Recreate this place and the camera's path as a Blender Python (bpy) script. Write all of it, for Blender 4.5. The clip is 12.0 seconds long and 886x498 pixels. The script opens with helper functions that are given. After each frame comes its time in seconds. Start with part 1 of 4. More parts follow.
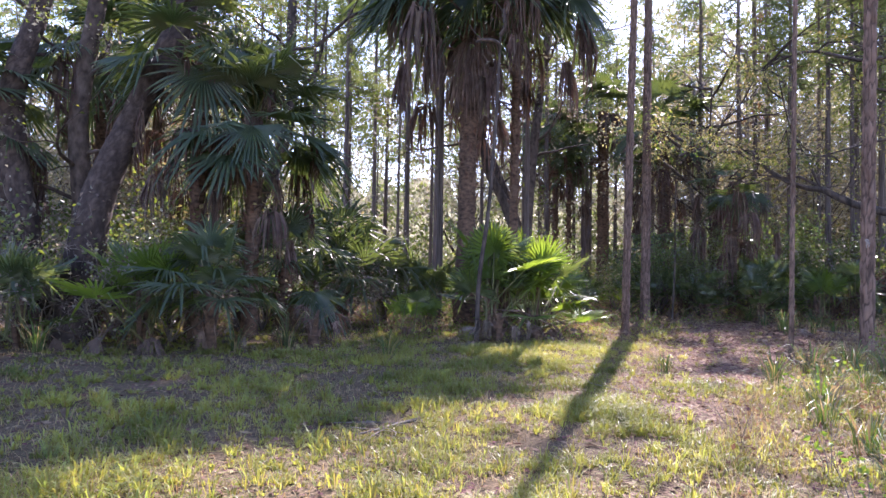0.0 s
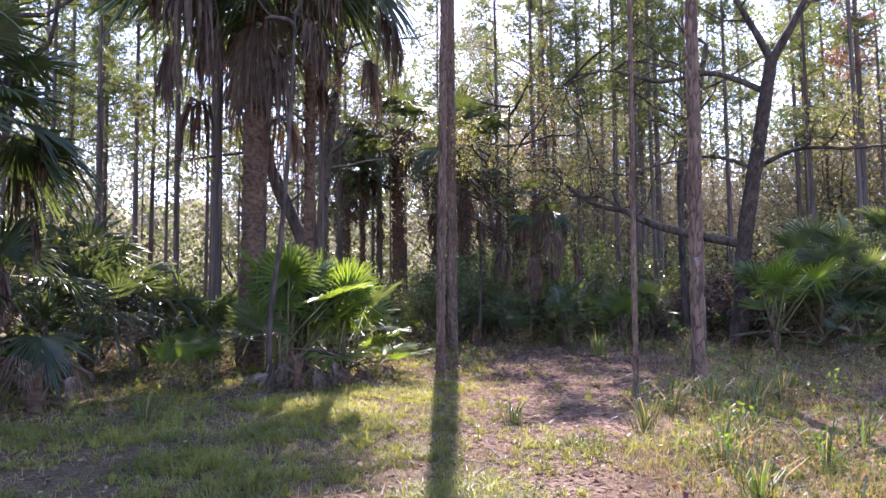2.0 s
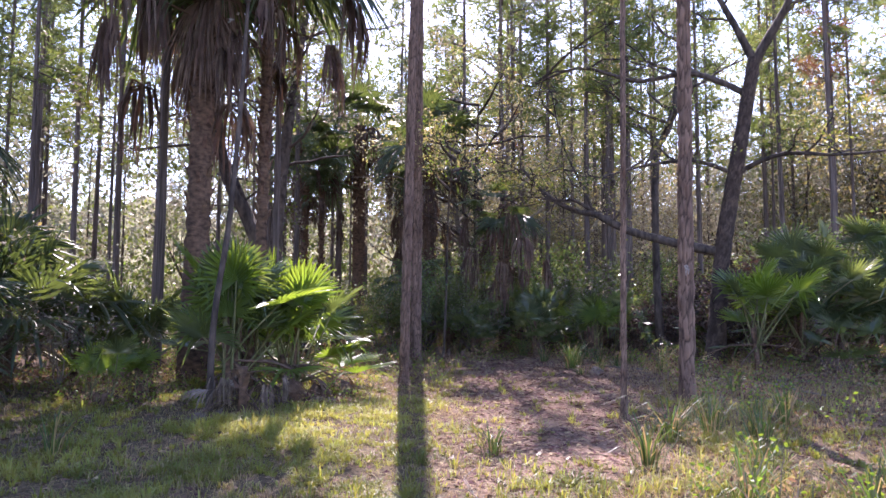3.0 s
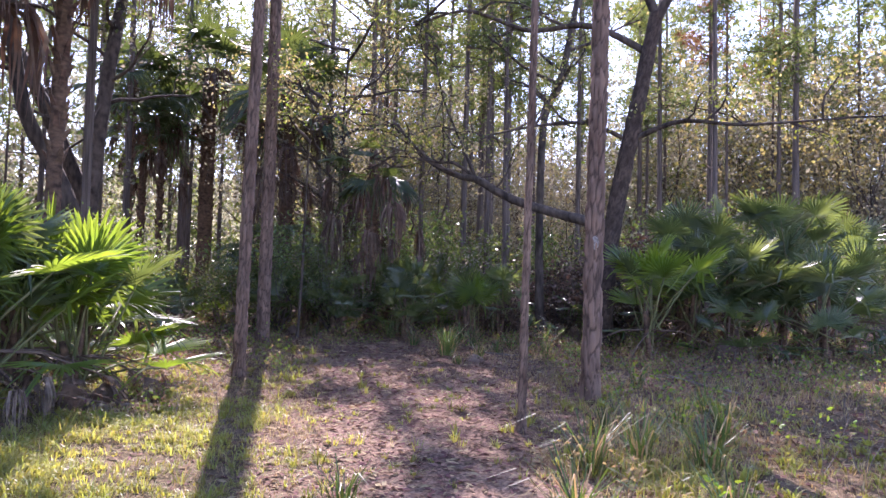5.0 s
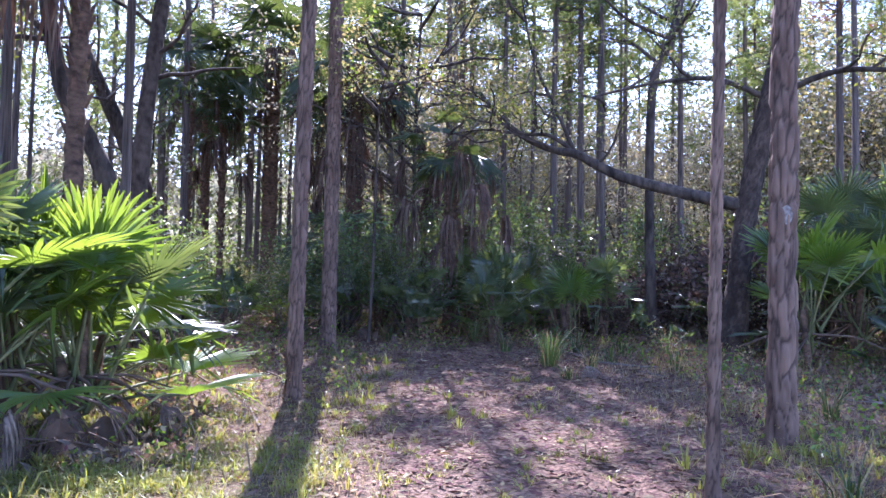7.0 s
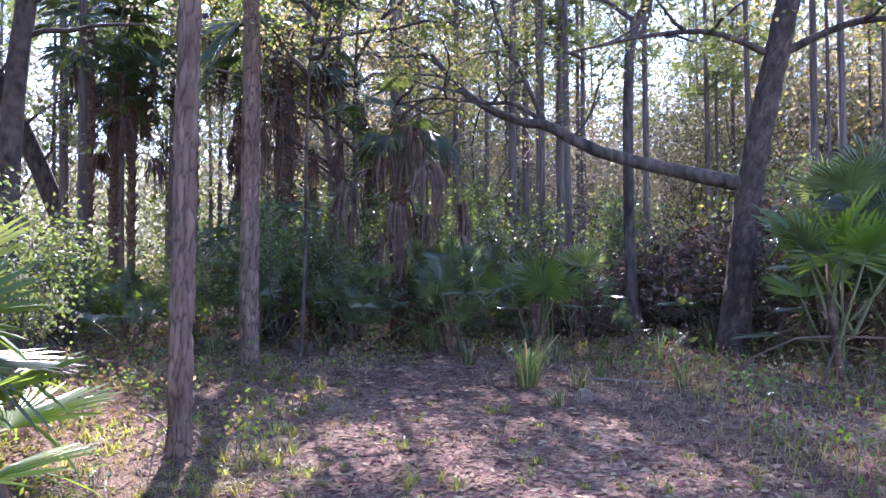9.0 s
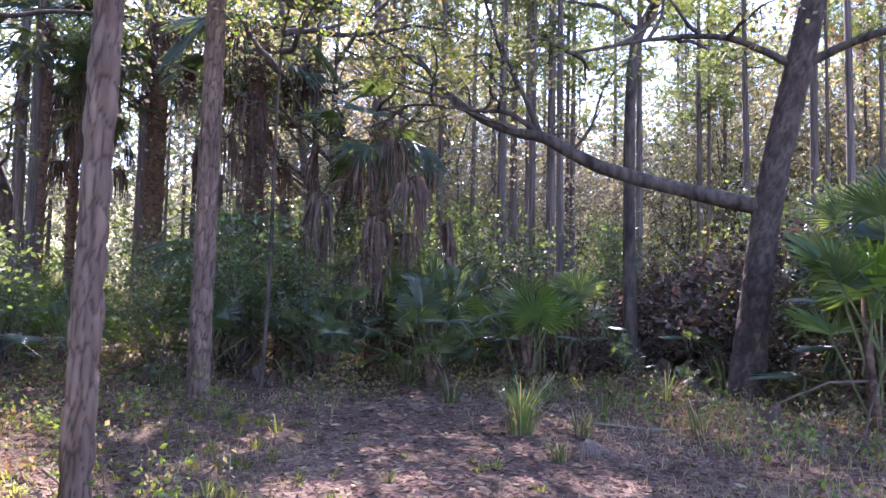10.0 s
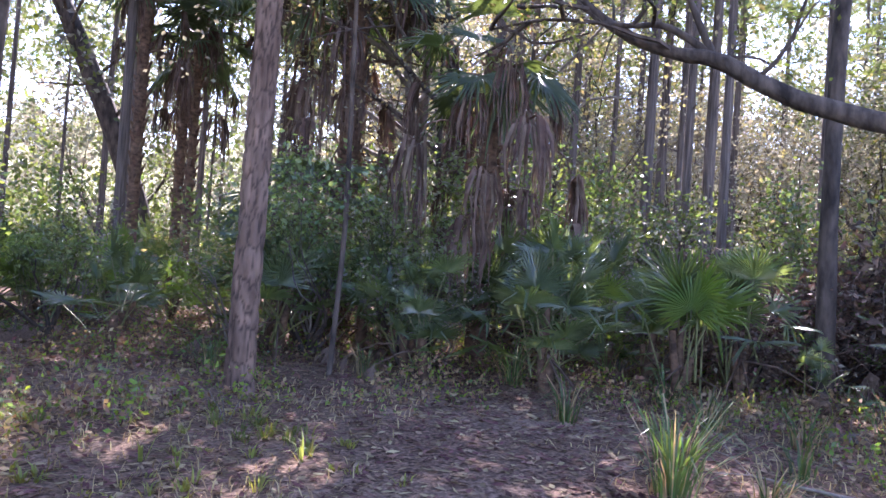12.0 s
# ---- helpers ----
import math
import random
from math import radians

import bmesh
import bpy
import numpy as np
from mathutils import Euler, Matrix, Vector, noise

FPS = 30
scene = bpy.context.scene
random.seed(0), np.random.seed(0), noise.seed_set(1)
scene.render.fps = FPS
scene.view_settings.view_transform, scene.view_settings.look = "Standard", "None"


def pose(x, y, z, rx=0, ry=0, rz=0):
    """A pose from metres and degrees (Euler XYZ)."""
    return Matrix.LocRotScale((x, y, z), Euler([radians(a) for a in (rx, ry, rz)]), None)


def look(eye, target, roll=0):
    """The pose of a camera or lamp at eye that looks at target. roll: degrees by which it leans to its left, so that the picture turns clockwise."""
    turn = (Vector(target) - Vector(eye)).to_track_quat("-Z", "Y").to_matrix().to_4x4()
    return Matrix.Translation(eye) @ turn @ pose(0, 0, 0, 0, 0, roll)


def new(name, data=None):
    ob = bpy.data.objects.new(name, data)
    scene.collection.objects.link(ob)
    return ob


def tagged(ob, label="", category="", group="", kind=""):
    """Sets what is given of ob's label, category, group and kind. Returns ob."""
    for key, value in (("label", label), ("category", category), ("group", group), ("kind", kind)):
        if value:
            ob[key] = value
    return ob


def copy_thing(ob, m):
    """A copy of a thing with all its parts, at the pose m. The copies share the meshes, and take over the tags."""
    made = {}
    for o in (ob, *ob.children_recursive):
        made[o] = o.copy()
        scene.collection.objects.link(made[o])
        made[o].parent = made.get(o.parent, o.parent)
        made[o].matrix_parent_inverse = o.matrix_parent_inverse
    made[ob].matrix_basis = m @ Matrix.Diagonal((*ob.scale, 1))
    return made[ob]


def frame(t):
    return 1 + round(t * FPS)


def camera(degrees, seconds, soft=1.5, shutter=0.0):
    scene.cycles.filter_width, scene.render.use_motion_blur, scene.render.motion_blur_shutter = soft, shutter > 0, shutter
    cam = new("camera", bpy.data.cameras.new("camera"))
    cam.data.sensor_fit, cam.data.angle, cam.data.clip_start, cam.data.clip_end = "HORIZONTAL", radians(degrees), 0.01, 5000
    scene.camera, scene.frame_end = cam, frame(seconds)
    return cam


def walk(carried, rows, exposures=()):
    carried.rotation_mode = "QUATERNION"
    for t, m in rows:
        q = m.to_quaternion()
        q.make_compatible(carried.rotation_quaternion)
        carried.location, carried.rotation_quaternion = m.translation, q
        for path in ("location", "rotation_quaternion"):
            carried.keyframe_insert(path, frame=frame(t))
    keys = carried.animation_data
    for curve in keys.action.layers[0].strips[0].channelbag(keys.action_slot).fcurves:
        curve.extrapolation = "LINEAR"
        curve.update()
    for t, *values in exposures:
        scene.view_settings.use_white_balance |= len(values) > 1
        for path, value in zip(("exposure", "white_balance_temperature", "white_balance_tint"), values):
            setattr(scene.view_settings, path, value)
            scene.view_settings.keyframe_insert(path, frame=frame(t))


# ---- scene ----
cam = camera(63.8, 12.0)
PATH = [
    (0, (0.031, -0.012, 1.483), (0.67, 1.881, 1.561), 1.0),
    (0.5, (0.136, 0.615, 1.495), (0.857, 2.478, 1.599), -0.1),
    (1, (0.279, 1.233, 1.514), (1.166, 3.019, 1.663), 2.7),
    (1.5, (0.488, 1.805, 1.548), (1.502, 3.524, 1.68), 0.0),
    (2, (0.78, 2.383, 1.567), (1.955, 3.994, 1.718), -0.6),
    (2.5, (1.002, 2.893, 1.604), (2.212, 4.477, 1.763), -0.2),
    (3, (1.369, 3.382, 1.61), (2.633, 4.923, 1.775), 0.2),
    (3.5, (1.748, 3.877, 1.598), (3.115, 5.328, 1.768), 1.0),
    (3.7, (1.909, 4.061, 1.613), (3.307, 5.485, 1.747), 1.2),
    (5.3, (3.35, 5.407, 1.65), (4.886, 6.684, 1.747), 1.5),
    (5.5, (3.482, 5.593, 1.645), (5.015, 6.874, 1.739), 1.7),
    (6, (3.827, 6.086, 1.631), (5.272, 7.469, 1.637), 1.3),
    (6.5, (4.257, 6.556, 1.63), (5.619, 8.013, 1.782), 1.1),
    (7, (4.678, 7.017, 1.615), (6.073, 8.448, 1.695), 0.9),
    (7.2, (4.839, 7.183, 1.607), (6.251, 8.599, 1.664), 0.6),
    (8.8, (6.103, 8.55, 1.679), (7.557, 9.922, 1.744), -0.6),
    (9, (6.258, 8.691, 1.66), (7.76, 10.01, 1.726), -0.2),
    (9.5, (6.656, 9.084, 1.673), (8.182, 10.375, 1.748), 0.0),
    (10, (7.143, 9.495, 1.656), (8.677, 10.771, 1.792), 1.2),
    (10.5, (7.672, 9.835, 1.669), (9.193, 11.129, 1.772), 1.8),
    (11, (8.232, 10.181, 1.692), (9.67, 11.568, 1.779), 2.3),
    (11.5, (8.66, 10.583, 1.706), (10.003, 12.064, 1.738), 2.9),
    (12, (9.12, 10.96, 1.69), (10.392, 12.503, 1.73), 4.0),
]
EXPOSURES = [(0, 1.85, 5900, 36), (3.5, 1.8, 6000, 38), (6.05, 2.0, 5750, 39), (6.5, 2.05, 5250, 36), (7.5, 2.1, 5200, 36), (9.0, 2.3, 5400, 37), (9.5, 2.3, 5850, 38), (10, 2.4, 5650, 37), (11, 2.55, 5700, 36), (12, 2.65, 5700, 36)]
walk(cam, [(t, look(eye, target, roll)) for t, eye, target, roll in PATH], EXPOSURES)

SUN_WAY = Vector((0.605, 0.796, 0.0))  # horizontal way towards the sun
SUN_UP = 44.0

# ---- world and sun ----
world = bpy.data.worlds.new("world")
scene.world = world
world.use_nodes = True
_n, _l = world.node_tree.nodes, world.node_tree.links
sky = _n.new("ShaderNodeTexSky")
sky.sky_type, sky.sun_disc = "NISHITA", False
sky.sun_elevation, sky.sun_rotation = radians(SUN_UP), math.atan2(SUN_WAY.x, SUN_WAY.y)
sky.air_density, sky.dust_density = 1.0, 0.5
_l.new(sky.outputs[0], _n["Background"].inputs[0])
_n["Background"].inputs[1].default_value = 0.148

sun = new("sun", bpy.data.lights.new("sun", "SUN"))
sun.data.energy, sun.data.angle, sun.data.color = 5.0, radians(0.53), (1.0, 0.93, 0.82)
sun.matrix_world = look((0, 0, 60), Vector((0, 0, 60)) - (SUN_WAY.normalized() * math.cos(radians(SUN_UP)) + Vector((0, 0, math.sin(radians(SUN_UP))))))


# ---- materials ----
def material(name, a, b, scale=8.0, stretch=(1, 1, 1), rough=0.8, glow_through=0.0, bump=0.0, bump_scale=None, spec=0.3, vary=0.25, through_tint=None, detail=6.0, c=None, grooved=None):
    """Two colours mixed by noise at two scales, with relief, a shift per object and, for leaves, light passing through."""
    m = bpy.data.materials.new(name)
    m.use_nodes = True
    n, l = m.node_tree.nodes, m.node_tree.links
    p, out = n["Principled BSDF"], n["Material Output"]
    co = n.new("ShaderNodeTexCoord")
    mp = n.new("ShaderNodeMapping")
    mp.inputs["Scale"].default_value = stretch
    l.new(co.outputs["Object"], mp.inputs[0])
    t1 = n.new("ShaderNodeTexNoise")
    t1.inputs["Scale"].default_value, t1.inputs["Detail"].default_value = scale, detail
    l.new(mp.outputs[0], t1.inputs["Vector"])
    t2 = n.new("ShaderNodeTexNoise")
    t2.inputs["Scale"].default_value, t2.inputs["Detail"].default_value = scale * 0.17, 2.0
    l.new(mp.outputs[0], t2.inputs["Vector"])
    add = n.new("ShaderNodeMath")
    add.operation = "MULTIPLY_ADD"
    l.new(t2.outputs[0], add.inputs[0])
    add.inputs[1].default_value = 0.5
    l.new(t1.outputs[0], add.inputs[2])
    ramp = n.new("ShaderNodeValToRGB")
    e = ramp.color_ramp.elements
    e[0].position, e[0].color = 0.52, (*a, 1)
    e[1].position, e[1].color = 0.98, (*b, 1)
    if c:
        k = e.new(0.75)
        k.color = (*c, 1)
    l.new(add.outputs[0], ramp.inputs[0])
    info = n.new("ShaderNodeObjectInfo")
    geo = n.new("ShaderNodeNewGeometry")
    mixr = n.new("ShaderNodeMath")
    mixr.operation = "ADD"
    l.new(info.outputs["Random"], mixr.inputs[0])
    l.new(geo.outputs["Random Per Island"], mixr.inputs[1])
    rng = n.new("ShaderNodeMapRange")
    rng.inputs["From Max"].default_value = 2.0
    rng.inputs["To Min"].default_value, rng.inputs["To Max"].default_value = 1 - vary, 1 + vary
    l.new(mixr.outputs[0], rng.inputs[0])
    hsv = n.new("ShaderNodeHueSaturation")
    l.new(rng.outputs[0], hsv.inputs["Value"])
    hue = n.new("ShaderNodeMapRange")
    hue.inputs["To Min"].default_value, hue.inputs["To Max"].default_value = 0.5 - vary * 0.07, 0.5 + vary * 0.07
    l.new(geo.outputs["Random Per Island"], hue.inputs[0])
    l.new(hue.outputs[0], hsv.inputs["Hue"])
    l.new(ramp.outputs[0], hsv.inputs["Color"])
    if grooved:
        at = n.new("ShaderNodeAttribute")
        at.attribute_name = "groove"
        gm = n.new("ShaderNodeMix")
        gm.data_type = "RGBA"
        l.new(at.outputs["Fac"], gm.inputs["Factor"])
        l.new(hsv.outputs[0], gm.inputs["A"])
        gm.inputs["B"].default_value = (*grooved, 1)
        l.new(gm.outputs["Result"], p.inputs["Base Color"])
    else:
        l.new(hsv.outputs[0], p.inputs["Base Color"])
    p.inputs["Roughness"].default_value = rough
    p.inputs["Specular IOR Level"].default_value = spec
    if bump:
        t3 = n.new("ShaderNodeTexNoise")
        t3.inputs["Scale"].default_value, t3.inputs["Detail"].default_value = bump_scale or scale * 2, 5.0
        l.new(mp.outputs[0], t3.inputs["Vector"])
        bp = n.new("ShaderNodeBump")
        bp.inputs["Strength"].default_value, bp.inputs["Distance"].default_value = 1.0, bump
        l.new(t3.outputs[0], bp.inputs["Height"])
        l.new(bp.outputs[0], p.inputs["Normal"])
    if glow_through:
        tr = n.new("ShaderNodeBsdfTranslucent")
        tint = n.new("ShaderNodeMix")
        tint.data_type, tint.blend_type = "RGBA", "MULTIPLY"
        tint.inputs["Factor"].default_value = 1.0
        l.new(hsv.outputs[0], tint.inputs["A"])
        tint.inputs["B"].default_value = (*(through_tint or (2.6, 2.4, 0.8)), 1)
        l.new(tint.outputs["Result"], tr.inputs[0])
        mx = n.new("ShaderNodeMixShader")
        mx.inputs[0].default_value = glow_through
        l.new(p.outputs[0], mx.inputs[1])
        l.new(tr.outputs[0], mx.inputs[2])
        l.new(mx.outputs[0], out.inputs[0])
    return m


M = {}
M["pine_bark"] = material("pine_bark", (0.1, 0.055, 0.038), (0.29, 0.18, 0.13), 9, (1, 1, 0.3), 0.9, bump=0.01, bump_scale=30, vary=0.12, c=(0.2, 0.13, 0.098), grooved=(0.026, 0.017, 0.013))
M["pine_bark_far"] = material("pine_bark_far", (0.055, 0.042, 0.035), (0.2, 0.155, 0.13), 6, (1, 1, 0.25), 0.9, bump=0.02, vary=0.25)
M["oak_bark"] = material("oak_bark", (0.022, 0.017, 0.014), (0.13, 0.1, 0.08), 10, (1, 1, 0.35), 0.9, bump=0.015, bump_scale=30, vary=0.15)
M["oak_lichen"] = material("oak_lichen", (0.03, 0.021, 0.016), (0.15, 0.112, 0.088), 9, (1, 1, 0.6), 0.9, bump=0.012, bump_scale=30, vary=0.15, grooved=(0.03, 0.022, 0.018))
M["palm_bark"] = material("palm_bark", (0.04, 0.025, 0.017), (0.2, 0.12, 0.075), 9, (1, 1, 1.6), 0.9, bump=0.02, bump_scale=14, vary=0.15)
M["blaze"] = material("blaze_paint", (0.12, 0.1, 0.085), (0.38, 0.34, 0.3), 30, rough=0.8, bump=0.004)
# The palmetto leaf again, with sunlight put into a brighter, yellower colour.
M["palmetto_painted_sun"] = material("palmetto_leaf_painted_sun", (0.06, 0.11, 0.022), (0.13, 0.18, 0.04), 3, rough=0.35, glow_through=0.46, spec=0.6, vary=0.45, through_tint=(2.6, 2.35, 0.75))
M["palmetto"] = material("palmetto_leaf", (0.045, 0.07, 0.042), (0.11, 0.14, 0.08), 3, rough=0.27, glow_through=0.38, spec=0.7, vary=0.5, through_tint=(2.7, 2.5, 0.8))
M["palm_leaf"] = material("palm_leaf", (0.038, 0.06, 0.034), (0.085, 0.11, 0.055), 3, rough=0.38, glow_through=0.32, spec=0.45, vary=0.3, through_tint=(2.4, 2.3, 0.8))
M["petiole"] = material("petiole", (0.09, 0.11, 0.04), (0.2, 0.18, 0.08), 12, rough=0.6, glow_through=0.1)
M["dead_frond"] = material("dead_frond", (0.07, 0.046, 0.034), (0.2, 0.14, 0.105), 5, rough=0.85, glow_through=0.12, vary=0.3, through_tint=(1.6, 1.2, 0.9))
M["grey_frond"] = material("grey_frond", (0.09, 0.068, 0.05), (0.29, 0.225, 0.175), 5, rough=0.85, glow_through=0.15, vary=0.25, through_tint=(1.2, 1.1, 1.0))
M["needles"] = material("pine_needles", (0.06, 0.085, 0.035), (0.15, 0.18, 0.08), 2, rough=0.45, glow_through=0.42, vary=0.3, through_tint=(2.2, 2.1, 1.0))
M["brown_needles"] = material("brown_needles", (0.16, 0.08, 0.04), (0.3, 0.16, 0.08), 2, rough=0.7, glow_through=0.3, vary=0.3, through_tint=(1.6, 1.3, 1.0))
M["oak_leaf"] = material("oak_leaf", (0.045, 0.068, 0.02), (0.12, 0.14, 0.045), 2, rough=0.5, glow_through=0.4, spec=0.45, vary=0.35, through_tint=(2.8, 2.5, 0.8))
M["yellow_leaf"] = material("yellow_leaf", (0.2, 0.175, 0.085), (0.42, 0.36, 0.2), 2, rough=0.55, glow_through=0.42, vary=0.4, through_tint=(1.5, 1.45, 0.8))
M["tan_leaf"] = material("tan_leaf", (0.16, 0.15, 0.11), (0.34, 0.31, 0.24), 2, rough=0.6, glow_through=0.4, vary=0.4, through_tint=(1.35, 1.3, 1.05))
M["shrub_leaf"] = material("shrub_leaf", (0.06, 0.1, 0.045), (0.16, 0.2, 0.1), 2, rough=0.35, glow_through=0.45, spec=0.5, vary=0.4, through_tint=(2.6, 2.5, 0.8))
M["pale_leaf"] = material("pale_leaf", (0.14, 0.145, 0.105), (0.32, 0.32, 0.24), 2, rough=0.5, glow_through=0.42, vary=0.4, through_tint=(1.4, 1.36, 1.1))
# Haze and backlight of the far woods are put into this pale colour.
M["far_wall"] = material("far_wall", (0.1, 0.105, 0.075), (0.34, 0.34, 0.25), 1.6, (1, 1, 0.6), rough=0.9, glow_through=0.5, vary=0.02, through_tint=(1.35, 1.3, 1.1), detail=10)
M["tuft_leaf"] = material("tuft_leaf", (0.045, 0.075, 0.028), (0.11, 0.15, 0.055), 2, rough=0.45, glow_through=0.35, spec=0.4, vary=0.5, through_tint=(1.8, 1.9, 0.6))
M["twig"] = material("twig", (0.1, 0.08, 0.065), (0.26, 0.22, 0.18), 8, rough=0.85, vary=0.25)
M["grass"] = material("grass_blade", (0.075, 0.095, 0.03), (0.28, 0.285, 0.09), 1.2, rough=0.45, glow_through=0.48, vary=0.5, through_tint=(1.95, 1.8, 0.75))
M["dry_grass"] = material("dry_grass", (0.24, 0.18, 0.09), (0.45, 0.36, 0.2), 1.5, rough=0.8, spec=0.15, glow_through=0.3, vary=0.35, through_tint=(1.5, 1.3, 0.9))
M["litter"] = material("leaf_litter", (0.07, 0.043, 0.03), (0.34, 0.215, 0.15), 3, rough=0.85, spec=0.12, glow_through=0.12, vary=0.85, through_tint=(1.3, 1.1, 0.9))
M["evergreen_leaf"] = material("evergreen_leaf", (0.045, 0.075, 0.036), (0.13, 0.165, 0.085), 2, rough=0.25, glow_through=0.42, spec=0.7, vary=0.45, through_tint=(2.6, 2.5, 0.8))
M["withered_leaf"] = material("withered_leaf", (0.11, 0.075, 0.042), (0.3, 0.21, 0.12), 2, rough=0.75, glow_through=0.3, vary=0.5, through_tint=(1.6, 1.35, 0.9))
M["weed_leaf"] = material("weed_leaf", (0.08, 0.14, 0.03), (0.16, 0.22, 0.05), 2, rough=0.5, glow_through=0.42, vary=0.3, through_tint=(2.4, 2.2, 0.6))


def ground_material():
    """Sandy soil under turf and brown litter, mixed by noise along the worn trail."""
    m = bpy.data.materials.new("forest_floor")
    m.use_nodes = True
    n, l = m.node_tree.nodes, m.node_tree.links
    p = n["Principled BSDF"]
    geo = n.new("ShaderNodeNewGeometry")

    def noise_tex(scale, detail):
        t = n.new("ShaderNodeTexNoise")
        t.inputs["Scale"].default_value, t.inputs["Detail"].default_value = scale, detail
        l.new(geo.outputs["Position"], t.inputs["Vector"])
        return t

    def ramp(src, lo, hi, a, b):
        r = n.new("ShaderNodeValToRGB")
        r.color_ramp.elements[0].position, r.color_ramp.elements[0].color = lo, (*a, 1)
        r.color_ramp.elements[1].position, r.color_ramp.elements[1].color = hi, (*b, 1)
        l.new(src, r.inputs[0])
        return r

    def mix(f, a, b):
        x = n.new("ShaderNodeMix")
        x.data_type = "RGBA"
        l.new(f, x.inputs["Factor"])
        l.new(a, x.inputs["A"])
        l.new(b, x.inputs["B"])
        return x.outputs["Result"]

    fine, mid, big = noise_tex(32, 9), noise_tex(5, 6), noise_tex(0.7, 4)
    litter = ramp(fine.outputs[0], 0.3, 0.72, (0.028, 0.018, 0.013), (0.26, 0.168, 0.118))
    turf = ramp(fine.outputs[0], 0.3, 0.75, (0.035, 0.03, 0.016), (0.2, 0.145, 0.085))
    sand = ramp(fine.outputs[0], 0.3, 0.7, (0.15, 0.1, 0.07), (0.4, 0.29, 0.21))
    trail = n.new("ShaderNodeAttribute")
    trail.attribute_name = "trail"
    f1 = n.new("ShaderNodeMath")
    f1.operation = "MULTIPLY_ADD"
    l.new(mid.outputs[0], f1.inputs[0])
    f1.inputs[1].default_value = 0.9
    f1.inputs[2].default_value = -0.45
    f2 = n.new("ShaderNodeMath")
    f2.operation, f2.use_clamp = "ADD", True
    l.new(f1.outputs[0], f2.inputs[0])
    l.new(trail.outputs["Fac"], f2.inputs[1])
    c = mix(f2.outputs[0], turf.outputs[0], litter.outputs[0])
    f3 = ramp(big.outputs[0], 0.5, 0.7, (0, 0, 0), (0.6, 0.6, 0.6))
    f4 = n.new("ShaderNodeMath")
    f4.operation = "MULTIPLY"
    l.new(f3.outputs[0], f4.inputs[0])
    l.new(f2.outputs[0], f4.inputs[1])
    c = mix(f4.outputs[0], c, sand.outputs[0])
    l.new(c, p.inputs["Base Color"])
    p.inputs["Roughness"].default_value = 0.95
    p.inputs["Specular IOR Level"].default_value = 0.1
    bp = n.new("ShaderNodeBump")
    bp.inputs["Strength"].default_value, bp.inputs["Distance"].default_value = 1.0, 0.02
    l.new(fine.outputs[0], bp.inputs["Height"])
    l.new(bp.outputs[0], p.inputs["Normal"])
    return m


M["ground"] = ground_material()


# ---- mesh helpers ----
class Buf:
    """Vertices and faces with a material slot each."""

    def __init__(self):
        self.v, self.f, self.m, self.groove = [], [], [], None

    def add(self, verts, faces, slot=0):
        k = len(self.v)
        self.v += [tuple(p) for p in verts]
        self.f += [tuple(i + k for i in f) for f in faces]
        self.m += [slot] * len(faces)

    def mesh(self, name, mats, smooth=True):
        me = bpy.data.meshes.new(name)
        me.from_pydata(self.v, [], self.f)
        for x in mats:
            me.materials.append(M[x])
        me.polygons.foreach_set("material_index", np.array(self.m, dtype=np.int32))
        me.polygons.foreach_set("use_smooth", np.full(len(self.f), smooth))
        if self.groove:
            me.attributes.new("groove", "FLOAT", "POINT").data.foreach_set("value", np.array(self.groove, dtype=np.float32))
        me.update()
        return me


def part(name, me, parent, label="", m=None):
    ob = new(name, me)
    ob.parent = parent
    if m is not None:
        ob.matrix_basis = m
    if label:
        ob["label"] = label
    return ob


def thing(name, x, y, label, category, group="", z=None, turn=0.0, size=1.0, kind=""):
    ob = new(name)
    ob.empty_display_size = 0.2
    ob.matrix_basis = Matrix.Translation((x, y, height(x, y) if z is None else z)) @ pose(0, 0, 0, 0, 0, turn) @ Matrix.Diagonal((size, size, size, 1))
    return tagged(ob, label, category, group, kind)


def tube(buf, pts, radii, sides=8, slot=0, wobble=0.0, rng=None, cap=True):
    pts = [Vector(p) for p in pts]
    verts, faces = [], []
    side = None
    for i, p in enumerate(pts):
        d = (pts[min(i + 1, len(pts) - 1)] - pts[max(i - 1, 0)]).normalized()
        if side is None:
            side = d.orthogonal().normalized()
        side = (side - d * side.dot(d)).normalized()
        up = d.cross(side)
        for k in range(sides):
            a = 2 * math.pi * k / sides
            r = radii[i] * (1 + (rng.uniform(-wobble, wobble) if wobble else 0))
            verts.append(p + side * (math.cos(a) * r) + up * (math.sin(a) * r))
    for i in range(len(pts) - 1):
        for k in range(sides):
            q = (k + 1) % sides
            faces.append((i * sides + k, i * sides + q, (i + 1) * sides + q, (i + 1) * sides + k))
    if cap:
        faces.append(tuple(range((len(pts) - 1) * sides, len(pts) * sides)))
    buf.add(verts, faces, slot)


def bend(pts, n):
    """A smooth line of n points through pts."""
    pts = [Vector(p) for p in pts]
    out = []
    for i in range(n):
        u = i / (n - 1) * (len(pts) - 1)
        k = min(int(u), len(pts) - 2)
        f = u - k
        p0, p1, p2, p3 = pts[max(k - 1, 0)], pts[k], pts[k + 1], pts[min(k + 2, len(pts) - 1)]
        out.append(0.5 * (2 * p1 + (p2 - p0) * f + (2 * p0 - 5 * p1 + 4 * p2 - p3) * f * f + (3 * p1 - p0 - 3 * p2 + p3) * f ** 3))
    return out


